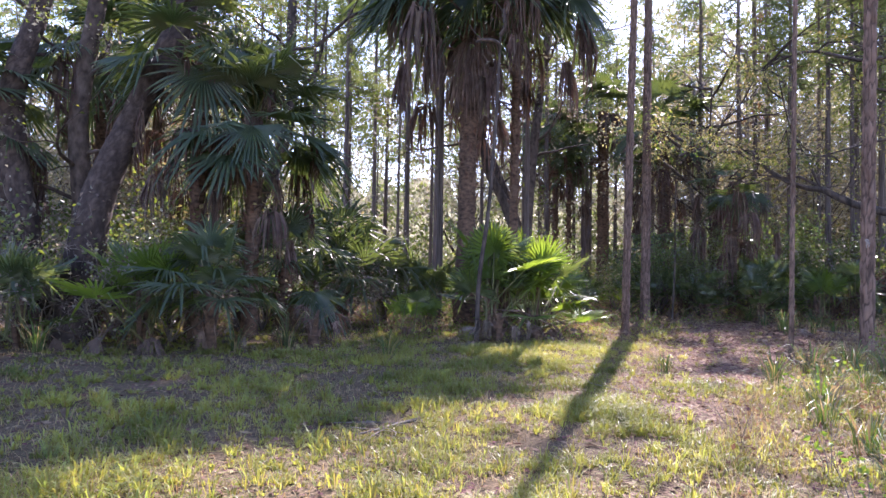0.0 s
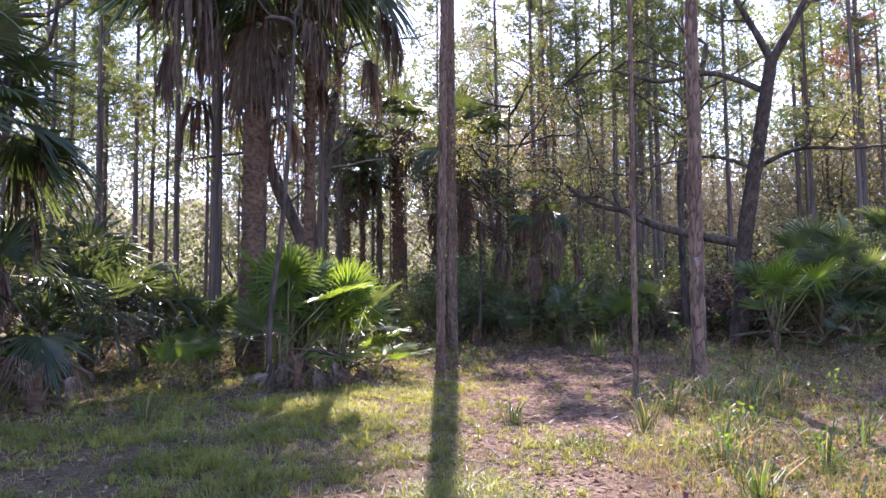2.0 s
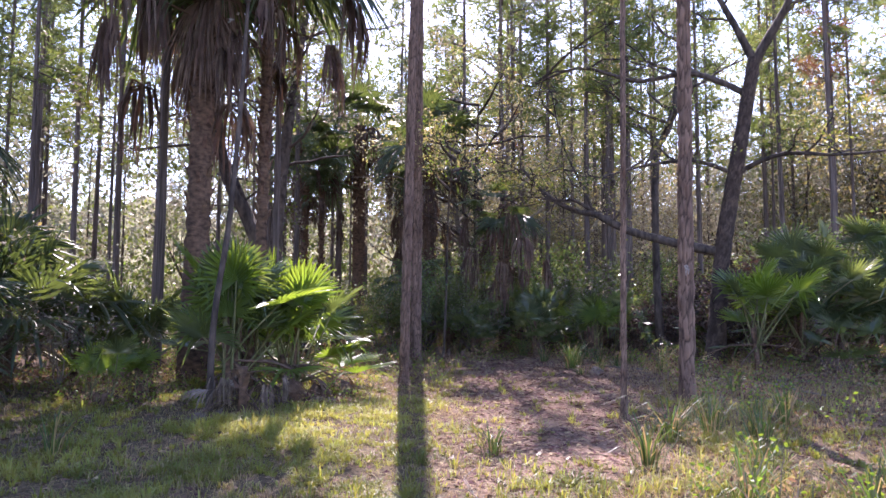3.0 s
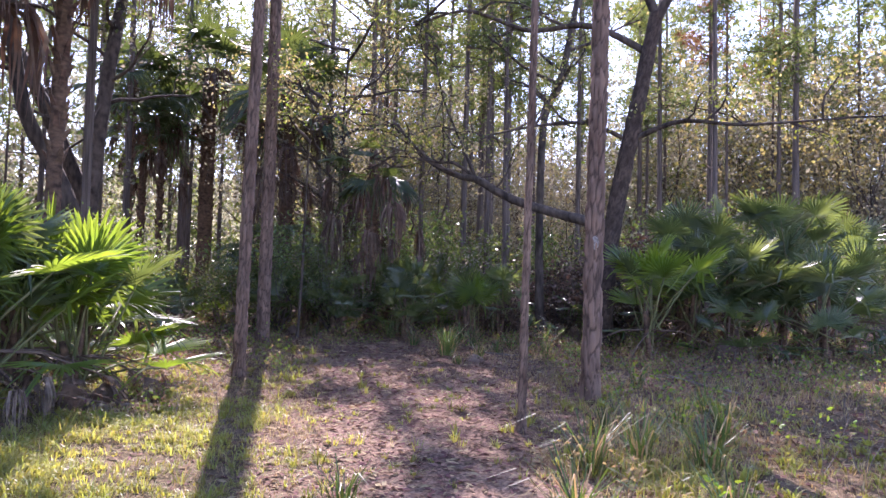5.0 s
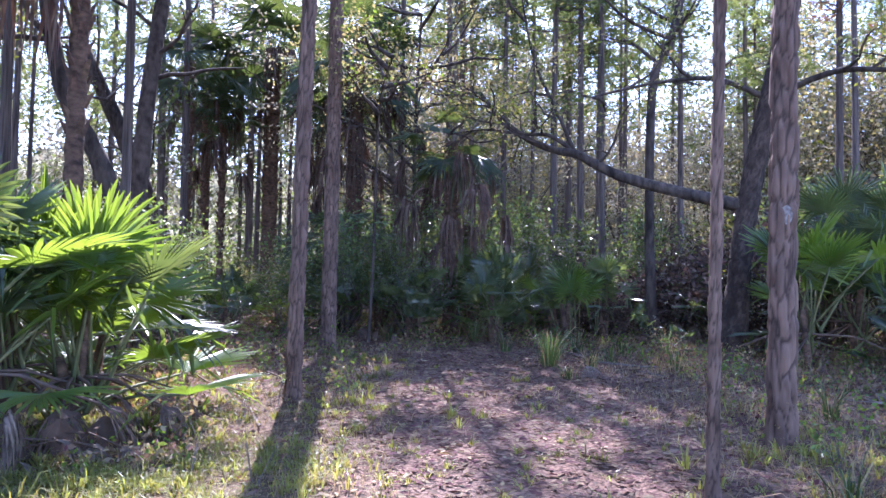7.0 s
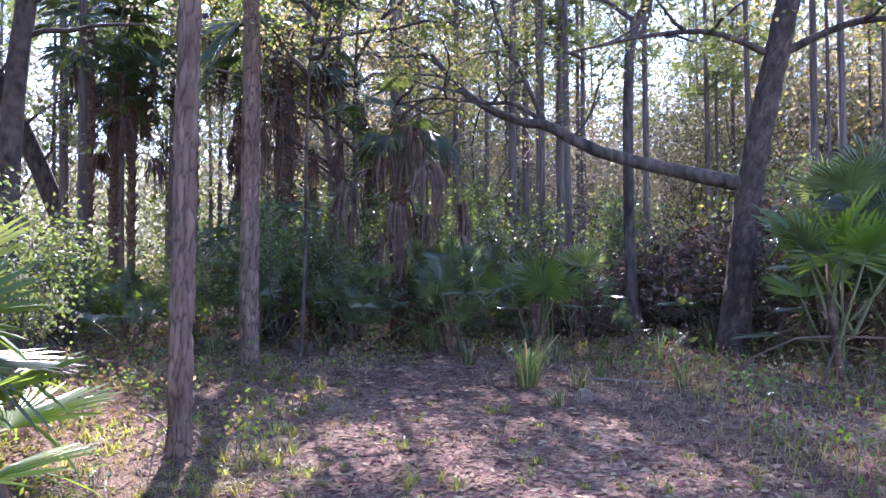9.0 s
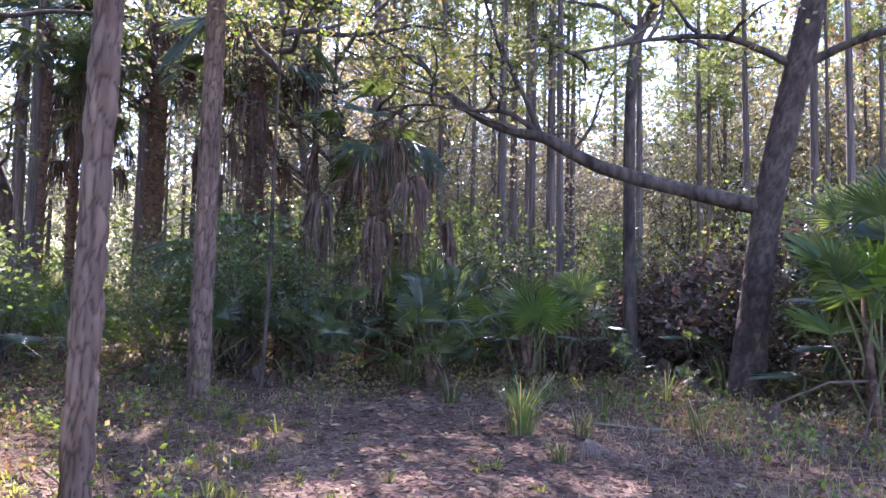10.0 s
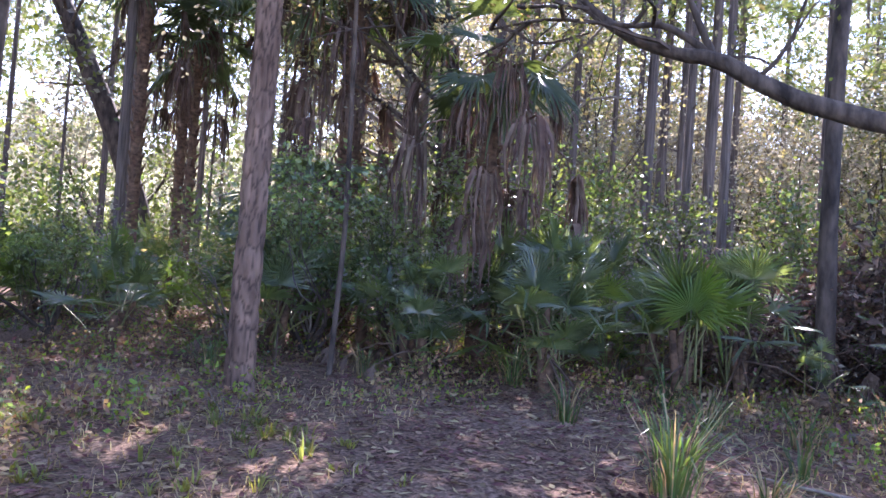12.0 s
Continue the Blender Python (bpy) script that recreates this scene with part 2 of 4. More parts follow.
def leaf(buf, p, d, size, width, rng, slot=0):
    """One leaf of two folded halves."""
    d = d.normalized()
    s = d.cross(Vector((rng.gauss(0, 1), rng.gauss(0, 1), rng.gauss(0, 1))))
    if s.length < 1e-4:
        s = d.orthogonal()
    s = s.normalized() * width
    u = s.cross(d).normalized() * width * 0.35
    a, b = p, p + d * size
    c = p + d * size * 0.45
    buf.add([a, c + s + u, b, c - s + u], [(0, 1, 2), (0, 2, 3)], slot)


# ---- ground ----
def height(x, y):
    s = 0.6 * x + 0.8 * y
    s = max(-8.0, s)
    z = 0.0165 * s if s < 22 else 0.363 + 0.003 * (min(s, 80) - 22)
    near = math.exp(-((x - 6) ** 2 + (y - 9) ** 2) / 700)
    return z + near * (0.05 * noise.noise((x * 0.35, y * 0.35, 0)) + 0.018 * noise.noise((x * 1.7, y * 1.7, 3)))


TRAIL = [(-1.0, 0.2, 0.28), (2.9, 4.0, 0.32), (6.0, 7.6, 0.6), (9.4, 10.9, 1.9), (12.4, 13.6, 2.2), (15.0, 16.5, 1.5), (20.0, 21.0, 1.2)]


def off_trail(x, y):
    """Signed way from the trail's line in half widths: left is negative, right is positive."""
    best, out = 1e9, 0
    for (ax, ay, aw), (bx, by, bw) in zip(TRAIL, TRAIL[1:]):
        dx, dy = bx - ax, by - ay
        u = max(0, min(1, ((x - ax) * dx + (y - ay) * dy) / (dx * dx + dy * dy)))
        px, py = ax + u * dx - x, ay + u * dy - y
        d = math.hypot(px, py)
        if d < best:
            best = d
            out = d / (aw + u * (bw - aw)) * (1 if dx * py - dy * px > 0 else -1)
    return out


def bare(x, y):
    """1 on brown litter, 0 on turf."""
    o = off_trail(x, y) + 0.5 * noise.noise((x * 0.6, y * 0.6, 7))
    t = max(0.0, min(1.0, 1.6 - abs(o))) if o < 0 else max(0.25, min(1.0, 1.7 - abs(o) * 0.8))
    t *= max(0.45, min(1.0, (0.6 * x + 0.8 * y - 5) / 6))
    woods = max(0.0, min(1.0, (0.6 * x + 0.8 * y - 13.5 - 0.25 * (y - x)) / 3))
    return max(t, 0.8 * woods)


def build_ground():
    def axis(lo, hi, step):
        a = list(np.arange(lo, hi + 1e-6, step))
        g = step
        while a[-1] < 900:
            g *= 1.22
            a.append(a[-1] + g)
        g = step
        while a[0] > -900:
            g *= 1.22
            a.insert(0, a[0] - g)
        return a

    xs, ys = axis(-6, 22, 0.2), axis(-2, 24, 0.2)
    v = [(x, y, height(x, y)) for y in ys for x in xs]
    w = len(xs)
    f = [(j * w + i, j * w + i + 1, (j + 1) * w + i + 1, (j + 1) * w + i) for j in range(len(ys) - 1) for i in range(w - 1)]
    me = bpy.data.meshes.new("ground")
    me.from_pydata(v, [], f)
    me.materials.append(M["ground"])
    at = me.attributes.new("trail", "FLOAT", "POINT")
    at.data.foreach_set("value", np.array([bare(x, y) for x, y, _ in v], dtype=np.float32))
    me.polygons.foreach_set("use_smooth", np.full(len(f), True))
    tagged(new("ground", me), "sandy forest floor with turf, brown pine needles and leaves", "ground", kind="structure")


build_ground()


# ---- palm fronds ----
FRONDS = {}


def fan(kind, lift, seed, dead=False, spread=None, tilt=None, leafmat=None):
    """A fan leaf on its stalk, growing along +y at an angle of lift degrees; the tips hang by their weight."""
    key = (kind, lift, seed, dead, spread, tilt, leafmat)
    if key in FRONDS:
        return FRONDS[key]
    rng = random.Random(seed * 31 + int(lift) + (500 if dead else 0))
    b = Buf()
    stalk, blade = (0.76, 0.46) if kind == "palmetto" else (0.95, 0.95)
    n = 30 if kind == "palmetto" else 32
    el = radians(lift)
    d0 = Vector((0, math.cos(el), math.sin(el)))
    sag = 0.12 if not dead else 0.3
    tip = d0 * stalk - Vector((0, 0, sag * stalk * math.cos(el)))
    mid = d0 * stalk * 0.5 - Vector((0, 0, sag * 0.2 * stalk * math.cos(el)))
    stem = Buf()
    tube(stem, [(0, 0, 0), mid, tip], [0.014, 0.011, 0.008], 4, 0)
    axis = (tip - mid).normalized()
    t = radians(rng.choice((-12, 4, 22)) if tilt is None else tilt)
    axis = (Matrix.Rotation(-t, 3, "X") @ axis).normalized()
    right = Vector((1, 0, 0))
    up = right.cross(axis).normalized()
    wide = spread or (rng.uniform(170, 270) if kind == "palmetto" else rng.uniform(190, 250))
    if dead:
        wide *= rng.uniform(0.3, 0.75)
    droop = (0.1 if kind == "palmetto" else 0.3) if not dead else 0.28 if dead == "grey_frond" else 0.75
    step = radians(wide) / n
    cup = rng.uniform(0.05, 0.3)

    def spot(a, r, hang, long):
        u = r / long
        q = tip + (axis * math.cos(a) + right * math.sin(a)) * r + up * (cup * r * abs(math.sin(a * 0.7)))
        q.z -= hang * long * u ** 2.3
        if dead:
            q = Vector((q.x * (1 - 0.22 * u), q.y * (1 - 0.15 * u), q.z))
        return q

    longs = [blade * (0.72 + 0.28 * math.cos((i + 0.5 - n / 2) * step * 0.6)) * rng.uniform(0.88, 1.06) for i in range(n)]
    whole = rng.uniform(0.3, 0.48) if not dead else 0.3
    v, f = [], []
    for i in range(n + 1):
        a = (i - n / 2) * step
        long = longs[min(i, n - 1)]
        v += [spot(a, 0.02 * long, droop, long), spot(a, whole * blade, droop, blade)]
    for i in range(n):
        a = (i + 0.5 - n / 2) * step
        long, hang = longs[i], droop * rng.uniform(0.6, 1.5)
        if dead and rng.random() < 0.12:
            f.append((2 * i, 2 * i + 2, 2 * i + 3, 2 * i + 1))
            continue
        k = len(v)
        twist = rng.uniform(-0.4, 0.4) if not dead else rng.uniform(-1, 1)
        fold = 0.5 * whole * blade * step
        v += [spot(a, 0.02 * long, droop, long), spot(a, whole * blade, droop, blade) + up * fold]
        if rng.random() < 0.1:
            hang += 0.5
        aim = a + rng.uniform(-0.25, 0.25) * step
        for u, w in ((0.66, 0.8), (0.86, 0.5)):
            c = spot(a + (aim - a) * u, long * u, hang, long)
            ac = (-axis * math.sin(a) + right * math.cos(a)) * (w * 0.5 * blade * math.tan(step / 2) + 0.002)
            ac = ac + up * ac.length * twist * u
            v += [c - ac, c + up * fold * w, c + ac]
        v.append(spot(aim, long, hang, long))
        h, r0, r1 = k, k + 2, k + 5
        f += [(2 * i, h, h + 1, 2 * i + 1), (h, 2 * i + 2, 2 * i + 3, h + 1), (2 * i + 1, h + 1, r0 + 1, r0), (h + 1, 2 * i + 3, r0 + 2, r0 + 1), (r0, r0 + 1, r1 + 1, r1), (r0 + 1, r0 + 2, r1 + 2, r1 + 1), (r1, r1 + 1, k + 8), (r1 + 1, r1 + 2, k + 8)]
    b.add(v, f, 0)
    leafmat = leafmat or {"palmetto": "palmetto", "palm": "palm_leaf"}[kind] if not dead else ("dead_frond" if dead is True else dead)
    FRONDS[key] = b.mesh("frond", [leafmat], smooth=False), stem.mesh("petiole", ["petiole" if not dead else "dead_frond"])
    return FRONDS[key]


def hanging_fan(seed, tone="dead_frond"):
    """A dead fan leaf: its stalk bends out and down, and the folded blade hangs as a ragged curtain of strips."""
    key = ("hanging", seed, tone)
    if key in FRONDS:
        return FRONDS[key]
    rng = random.Random(900 + seed)
    out, drop = rng.uniform(0.5, 1.25), rng.uniform(0.05, 0.35)
    stem, b = Buf(), Buf()
    line = bend([(0, 0, 0), (0, out * 0.5, 0.1), (0, out * 0.9, -0.02), (0, out, -drop)], 7)
    tube(stem, line, [0.02, 0.018, 0.015, 0.013, 0.011, 0.009, 0.007], 4)
    tip = Vector(line[-1])
    wide = rng.uniform(0.5, 1.1)
    for k in range(34):
        a = rng.uniform(-1.25, 1.25)
        long = rng.uniform(0.65, 1.2) * (1 - 0.18 * abs(a))
        p1 = tip + Vector((math.sin(a) * 0.24 * wide, 0.2 * math.cos(a) * wide * rng.uniform(0.3, 1.0), rng.uniform(-0.12, 0.08)))
        p2 = p1 + Vector((math.sin(a) * 0.13 * wide, rng.uniform(-0.03, 0.1), -0.4 * long))
        p3 = p2 + Vector((rng.uniform(-0.07, 0.07), rng.uniform(-0.07, 0.07), -0.6 * long))
        h = rng.uniform(0, 3.14)
        w = Vector((math.cos(h), math.sin(h), 0)) * rng.uniform(0.012, 0.024)
        b.add([tip - w * 0.5, tip + w * 0.5, p1 - w, p1 + w, p2 - w * 0.9, p2 + w * 0.9, p3], [(0, 1, 3, 2), (2, 3, 5, 4), (4, 5, 6)])
    FRONDS[key] = b.mesh("frond", [tone], False), stem.mesh("petiole", ["dead_frond"])
    return FRONDS[key]


def put_frond(parent, me, z, az, size, x=0.0, y=0.0, label="", name="frond"):
    blade = part(name, me[0], parent, label, Matrix.Translation((x, y, z)) @ pose(0, 0, 0, 0, 0, az) @ Matrix.Diagonal((size, size, size, 1)))
    part("petiole", me[1], blade)
    return blade


def palmetto(x, y, tall, n, seed, label="green saw palmetto with fan leaves on the forest floor", dead=2, low=10, spread=0.12, group="saw palmettos", bright=False, scale=1.0):
    rng = random.Random(seed)
    dead += 2
    t = thing("saw_palmetto", x, y, label, "palmetto", group)
    b = Buf()
    for k in range(3):
        a = rng.uniform(0, 6.28)
        tube(b, bend([(0, 0, -0.05), (0.06 * math.cos(a), 0.06 * math.sin(a), 0.15 * tall), (spread * math.cos(a), spread * math.sin(a), max(0.2, 1 - 0.85 / tall) * tall * rng.uniform(0.4, 0.8))], 5), [0.06, 0.055, 0.05, 0.045, 0.035], 7, 0, 0.15, rng)
    part("stem", b.mesh("stem", ["palm_bark"]), t)
    size = min(tall * 0.74, 1.7) * scale
    rise = max(0.12, 1 - 1.15 * size / tall)
    for k in range(int(n * (1.0 if tall < 1.8 else 1.35))):
        lift = rng.choice((86, 76, 68, 60, 50, 40, 28, 16)) if low < 20 else rng.choice((88, 80, 72, 62, 50))
        # Most fans of a bright plant take the leaf coloured as if sunlit.
        me = fan("palmetto", lift, rng.randint(0, 2), leafmat="palmetto_painted_sun" if bright and rng.random() < 0.8 else None)
        az = k * 137.5 + rng.uniform(-25, 25)
        put_frond(t, me, tall * rng.uniform(0.04, rise), az, size * rng.uniform(0.7, 1.1), spread * rng.uniform(-1.6, 1.6), spread * rng.uniform(-1.6, 1.6))
    for k in range(dead):
        put_frond(t, fan("palmetto", rng.choice((-20, 5)), rng.randint(0, 1), True), tall * 0.2, rng.uniform(0, 360), tall * 0.55, label="dry brown frond", name="dead_frond")
    return t


def cabbage_palm(x, y, trunk, width, seed, live, skirt, size=1.0, label="", lean=(0, 0), bark="palm_bark", dead_size=1.0, lifts=(70, 50, 30, 10, -15, -40), thatch=0.13, dead_lifts=(-25, -50, -68, -80), dead_mat=True, drapes=0, drape_size=1.3, drape_zone=0.3):
    rng = random.Random(seed)
    t = thing("cabbage_palm", x, y, label, "palm tree", "cabbage palms")
    b = Buf()
    rings = max(8, int(trunk * 7))
    pts = bend([(0, 0, -0.1), (lean[0] * 0.4, lean[1] * 0.4, trunk * 0.5), (lean[0], lean[1], trunk)], rings)
    rad = [width / 2 * (1.18 - 0.3 * min(1, i / rings * 3) + 0.1 * (i % 2)) for i in range(rings)]
    tube(b, pts, rad, 14, 0, 0.07, rng)
    part("trunk", b.mesh("trunk", [bark]), t)
    boots = Buf()
    for k in range(int(trunk * 9)):
        u = 0.35 + 0.62 * k / max(1, trunk * 9)
        p = pts[int(u * (rings - 1))]
        a = k * 2.4
        d = Vector((math.cos(a), math.sin(a), 0))
        s = Vector((-d.y, d.x, 0)) * 0.045
        o = p + d * width * 0.45
        e = o + d * 0.09 + Vector((0, 0, rng.uniform(0.16, 0.3)))
        boots.add([o - s, o + s, e + s * 0.6, e - s * 0.6, o - s - d * 0.03 + Vector((0, 0, 0.1)), o + s - d * 0.03 + Vector((0, 0, 0.1))], [(0, 1, 2, 3), (4, 3, 2, 5), (0, 3, 4), (1, 5, 2)])
    if boots.v:
        part("husk", boots.mesh("husk", ["palm_bark"], False), t, "old brown leaf bases")["kind"] = "stuff"
    top = pts[-1]
    for k in range(live):
        lift = lifts[int(k / live * len(lifts))]
        put_frond(t, fan("palm", lift, rng.randint(0, 2)), top.z + rng.uniform(-0.25, 0.1), k * 137.5 + rng.uniform(-20, 20), size * rng.uniform(0.85, 1.15), top.x, top.y)
    for k in range(skirt):
        u = rng.random()
        put_frond(t, fan("palm", rng.choice(dead_lifts), rng.randint(0, 3), dead_mat), top.z - 0.1 - u * trunk * thatch, rng.uniform(0, 360), dead_size * rng.uniform(0.55, 1.3), top.x, top.y, "dead brown hanging frond", "dead_frond")
    for k in range(drapes):
        z = trunk * (1 - drape_zone * (k + rng.random()) / drapes)
        p = pts[min(rings - 1, int(z / trunk * (rings - 1)))]
        put_frond(t, hanging_fan(rng.randint(0, 7), "dead_frond" if dead_mat is True else dead_mat), z, k * 137.5 + rng.uniform(-30, 30), drape_size * rng.uniform(0.75, 1.25), p.x, p.y, "dead brown hanging frond", "dead_frond")
    return t


# ---- trunks ----
def rough_trunk(pts, radii, seed, rings=150, sides=40, plate=0.055, depth=0.016):
    """A trunk with raised bark plates and furrows."""
    b = Buf()
    line = bend(pts, rings)
    verts, faces, dark = [], [], []
    for i, p in enumerate(line):
        u = i / (rings - 1) * (len(radii) - 1)
        k = min(int(u), len(radii) - 2)
        r = radii[k] + (radii[k + 1] - radii[k]) * (u - k)
        for s in range(sides):
            a = 2 * math.pi * s / sides
            q = Vector((math.cos(a) * r / plate, math.sin(a) * r / plate, p.z / (plate * 4.8)))
            w = noise.noise_vector(q * 1.3) * 0.22
            d = noise.voronoi(q + w + Vector((seed, 0, 0)))[0]
            edge = min(1.0, (d[1] - d[0]) * 2.6)
            tone = 0.34 * (noise.cell(noise.voronoi(q + w + Vector((seed, 0, 0)))[1][0] * 7.3) * 0.5 + 0.5)
            dark.append(max(tone, min(0.8, 0.95 - 2.4 * edge)))
            rr = r + depth * 1.3 * (edge - 0.75) + 0.006 * noise.noise(q * 2.5) + r * 0.06 * noise.noise((math.cos(a), math.sin(a), p.z * 0.8 + seed))
            verts.append((p.x + math.cos(a) * rr, p.y + math.sin(a) * rr, p.z))
    for i in range(rings - 1):
        for s in range(sides):
            q = (s + 1) % sides
            faces.append((i * sides + s, i * sides + q, (i + 1) * sides + q, (i + 1) * sides + s))
    b.add(verts, faces)
    b.groove = dark
    return b


def tuft(b, p, d, rng, long=0.3, n=9, slot=0, wide=0.011):
    for _ in range(n):
        e = (d * 0.5 + Vector((rng.gauss(0, 1), rng.gauss(0, 1), rng.gauss(0, 0.8)))).normalized() * long * rng.uniform(0.7, 1.1)
        s = e.cross(Vector((rng.gauss(0, 1), rng.gauss(0, 1), rng.gauss(0, 1)))).normalized() * wide
        b.add([p - s, p + s, p + e], [(0, 1, 2)], slot)


def pine_crown(seed, z0, z1, reach, tufts, brown=False, long=0.32, wide=0.013):
    rng = random.Random(seed)
    b = Buf()
    k = max(6, tufts // 9)
    for i in range(k):
        u = rng.random() ** 0.8
        z = z0 + (z1 - z0) * u
        a = rng.uniform(0, 6.28)
        far = reach * (1 - 0.65 * u) * rng.uniform(0.45, 1.0)
        d = Vector((math.cos(a), math.sin(a), rng.uniform(-0.15, 0.45)))
        line = bend([(0, 0, z), Vector((0, 0, z)) + d * far * 0.5, Vector((0, 0, z)) + d * far + Vector((0, 0, 0.15 * far))], 4)
        tube(b, line, [0.03, 0.022, 0.014, 0.006], 3, 1, cap=False)
        for j in range(9):
            f = 0.35 + 0.65 * j / 8
            p = line[min(3, int(f * 3))].lerp(line[min(3, int(f * 3) + 1)], f * 3 % 1) + Vector((rng.gauss(0, 0.16), rng.gauss(0, 0.16), rng.gauss(0, 0.1))) * (0.3 + reach * 0.4)
            tuft(b, p, d, rng, long, 9, 0, wide)
    return b.mesh("crown", ["brown_needles" if brown else "needles", "pine_bark_far"], False)


# ---- branching crowns ----
def limbs(rng, p, d, long, rad, depth, out, tips, kink=0.35, split=3, up=0.15, shrink=0.66):
    """Grows a crooked limb and its side shoots; gathers tubes and leaf places."""
    n = 5 if depth > 0 else 3
    pts, q, e = [Vector(p)], Vector(p), Vector(d).normalized()
    for i in range(n):
        e = (e + Vector((rng.gauss(0, kink), rng.gauss(0, kink), rng.gauss(0, kink) + up)) * 0.5).normalized()
        q = q + e * long / n
        pts.append(q.copy())
    out.append((pts, [rad * (1 - 0.6 * i / n) for i in range(n + 1)], depth))
    if depth <= 0:
        tips += [(a, e) for a in pts[1:]]
        return
    for k in range(split):
        i = rng.randint(2, n)
        s = (e + Vector((rng.gauss(0, 0.8), rng.gauss(0, 0.8), rng.gauss(0, 0.6) + up))).normalized()
        limbs(rng, pts[i], s, long * shrink * rng.uniform(0.75, 1.2), rad * 0.5 * (1 - 0.1 * i), depth - 1, out, tips, kink, split, up, shrink)


def leafy(seed, stems, depth, leaves, size, mat, long, rad, spread=0.5, up=0.2, split=3, bark="twig", scatter=0.25, extra=None, kink=0.35, base=(0, 0, 0)):
    """Twigs and leaves of a bush or a small crown as one mesh."""
    rng = random.Random(seed)
    b = Buf()
    segs, tips = [], []
    for k in range(stems):
        a = 6.28 * k / stems + rng.uniform(-0.5, 0.5)
        limbs(rng, base, Vector((math.cos(a) * spread, math.sin(a) * spread, 1)), long * rng.uniform(0.8, 1.2), rad, depth, segs, tips, kink, split, up)
    for pts, radii, dep in segs:
        tube(b, pts, [max(r, 0.003) for r in radii], 4 if dep > 1 else 3, 0, cap=False)
    wood = b.mesh("stem", [bark])
    b = Buf()
    for _ in range(leaves):
        p, e = tips[rng.randrange(len(tips))]
        p = p + Vector((rng.gauss(0, 1), rng.gauss(0, 1), rng.gauss(0, 0.8))) * scatter
        d = Vector((rng.gauss(0, 1), rng.gauss(0, 1), rng.gauss(-0.2, 0.7)))
        s = size * rng.uniform(0.6, 1.25)
        leaf(b, p, d, s, s * 0.3, rng, 1 if extra and rng.random() < 0.3 else 0)
    return wood, b.mesh("foliage", [mat, extra or mat], False)


# ---- pines beside the trail ----
def near_pine(x, y, base, girth, tall, seed, label, lean=(0, 0), crown=True, plate=0.055, stem=11.0, depth=0.016):
    t = thing("pine_tree", x, y, label, "tree", "pines beside the trail")
    pts = [(0, 0, -0.15), (lean[0] * 0.02, lean[1] * 0.02, 0.35), (lean[0] * 0.25, lean[1] * 0.25, stem * 0.3), (lean[0] * 0.6, lean[1] * 0.6, stem * 0.65), (lean[0], lean[1], stem)]
    radii = [base / 2, girth * 0.54, girth * 0.5, girth * 0.47, girth * 0.42]
    part("trunk", rough_trunk(pts, radii, seed, int(stem * 42), 48 if girth > 0.15 else 30, plate, depth).mesh("trunk", ["pine_bark"]), t)
    b = Buf()
    up = bend([(lean[0], lean[1], stem - 0.05), (lean[0] * 1.1, lean[1] * 1.1, (stem + tall) / 2), (lean[0] * 1.1, lean[1] * 1.1, tall)], 6)
    tube(b, up, [girth * (0.43 - 0.07 * i) for i in range(6)], 10)
    part("upper_trunk", b.mesh("upper_trunk", ["pine_bark_far"]), t)
    if crown:
        part("crown", pine_crown(seed, tall * 0.66, tall, tall * 0.16, 170, long=0.34), t, "green needles", Matrix.Translation((lean[0] * 1.1, lean[1] * 1.1, 0)))
    return t


near_pine(9.05, 13.85, 0.27, 0.172, 17, 3, "slender pine with reddish plated bark beside the trail", (0.05, -0.35))
near_pine(12.05, 17.45, 0.34, 0.255, 19, 5, "straight pine with grey-brown plated bark in the woods", (0.1, 0.05), plate=0.06)
blazed = near_pine(10.95, 9.34, 0.31, 0.222, 19, 8, "pine with scaly bark and a white painted blaze", (0.15, -0.1), plate=0.07, depth=0.02)
near_pine(8.98, 9.02, 0.14, 0.08, 9, 11, "thin young pine with dark bark beside the trail", (0.0, -0.1), crown=True, plate=0.035, stem=6, depth=0.008)


def paint_blaze(parent):
    """A rubbed patch of white paint that follows the trunk's round."""
    b, rng = Buf(), random.Random(4)
    face = math.atan2(5.6 - 9.34, 3.5 - 10.95)
    v, f = [], []
    for j in range(9):
        for i in range(7):
            a = face + (i - 3) * 0.12
            w = math.sqrt(1.02 - ((j - 4) / 4) ** 2)
            a = face + (a - face) * w
            v.append((0.04 + math.cos(a) * 0.128, -0.02 + math.sin(a) * 0.128, 1.87 + j * 0.02 + rng.uniform(-0.006, 0.006)))
    for j in range(8):
        for i in range(6):
            f.append((j * 7 + i, j * 7 + i + 1, j * 7 + i + 8, j * 7 + i + 7))
    b.add(v, f)
    part("blaze", b.mesh("blaze", ["blaze"]), parent, "faded white paint mark")


paint_blaze(blazed)


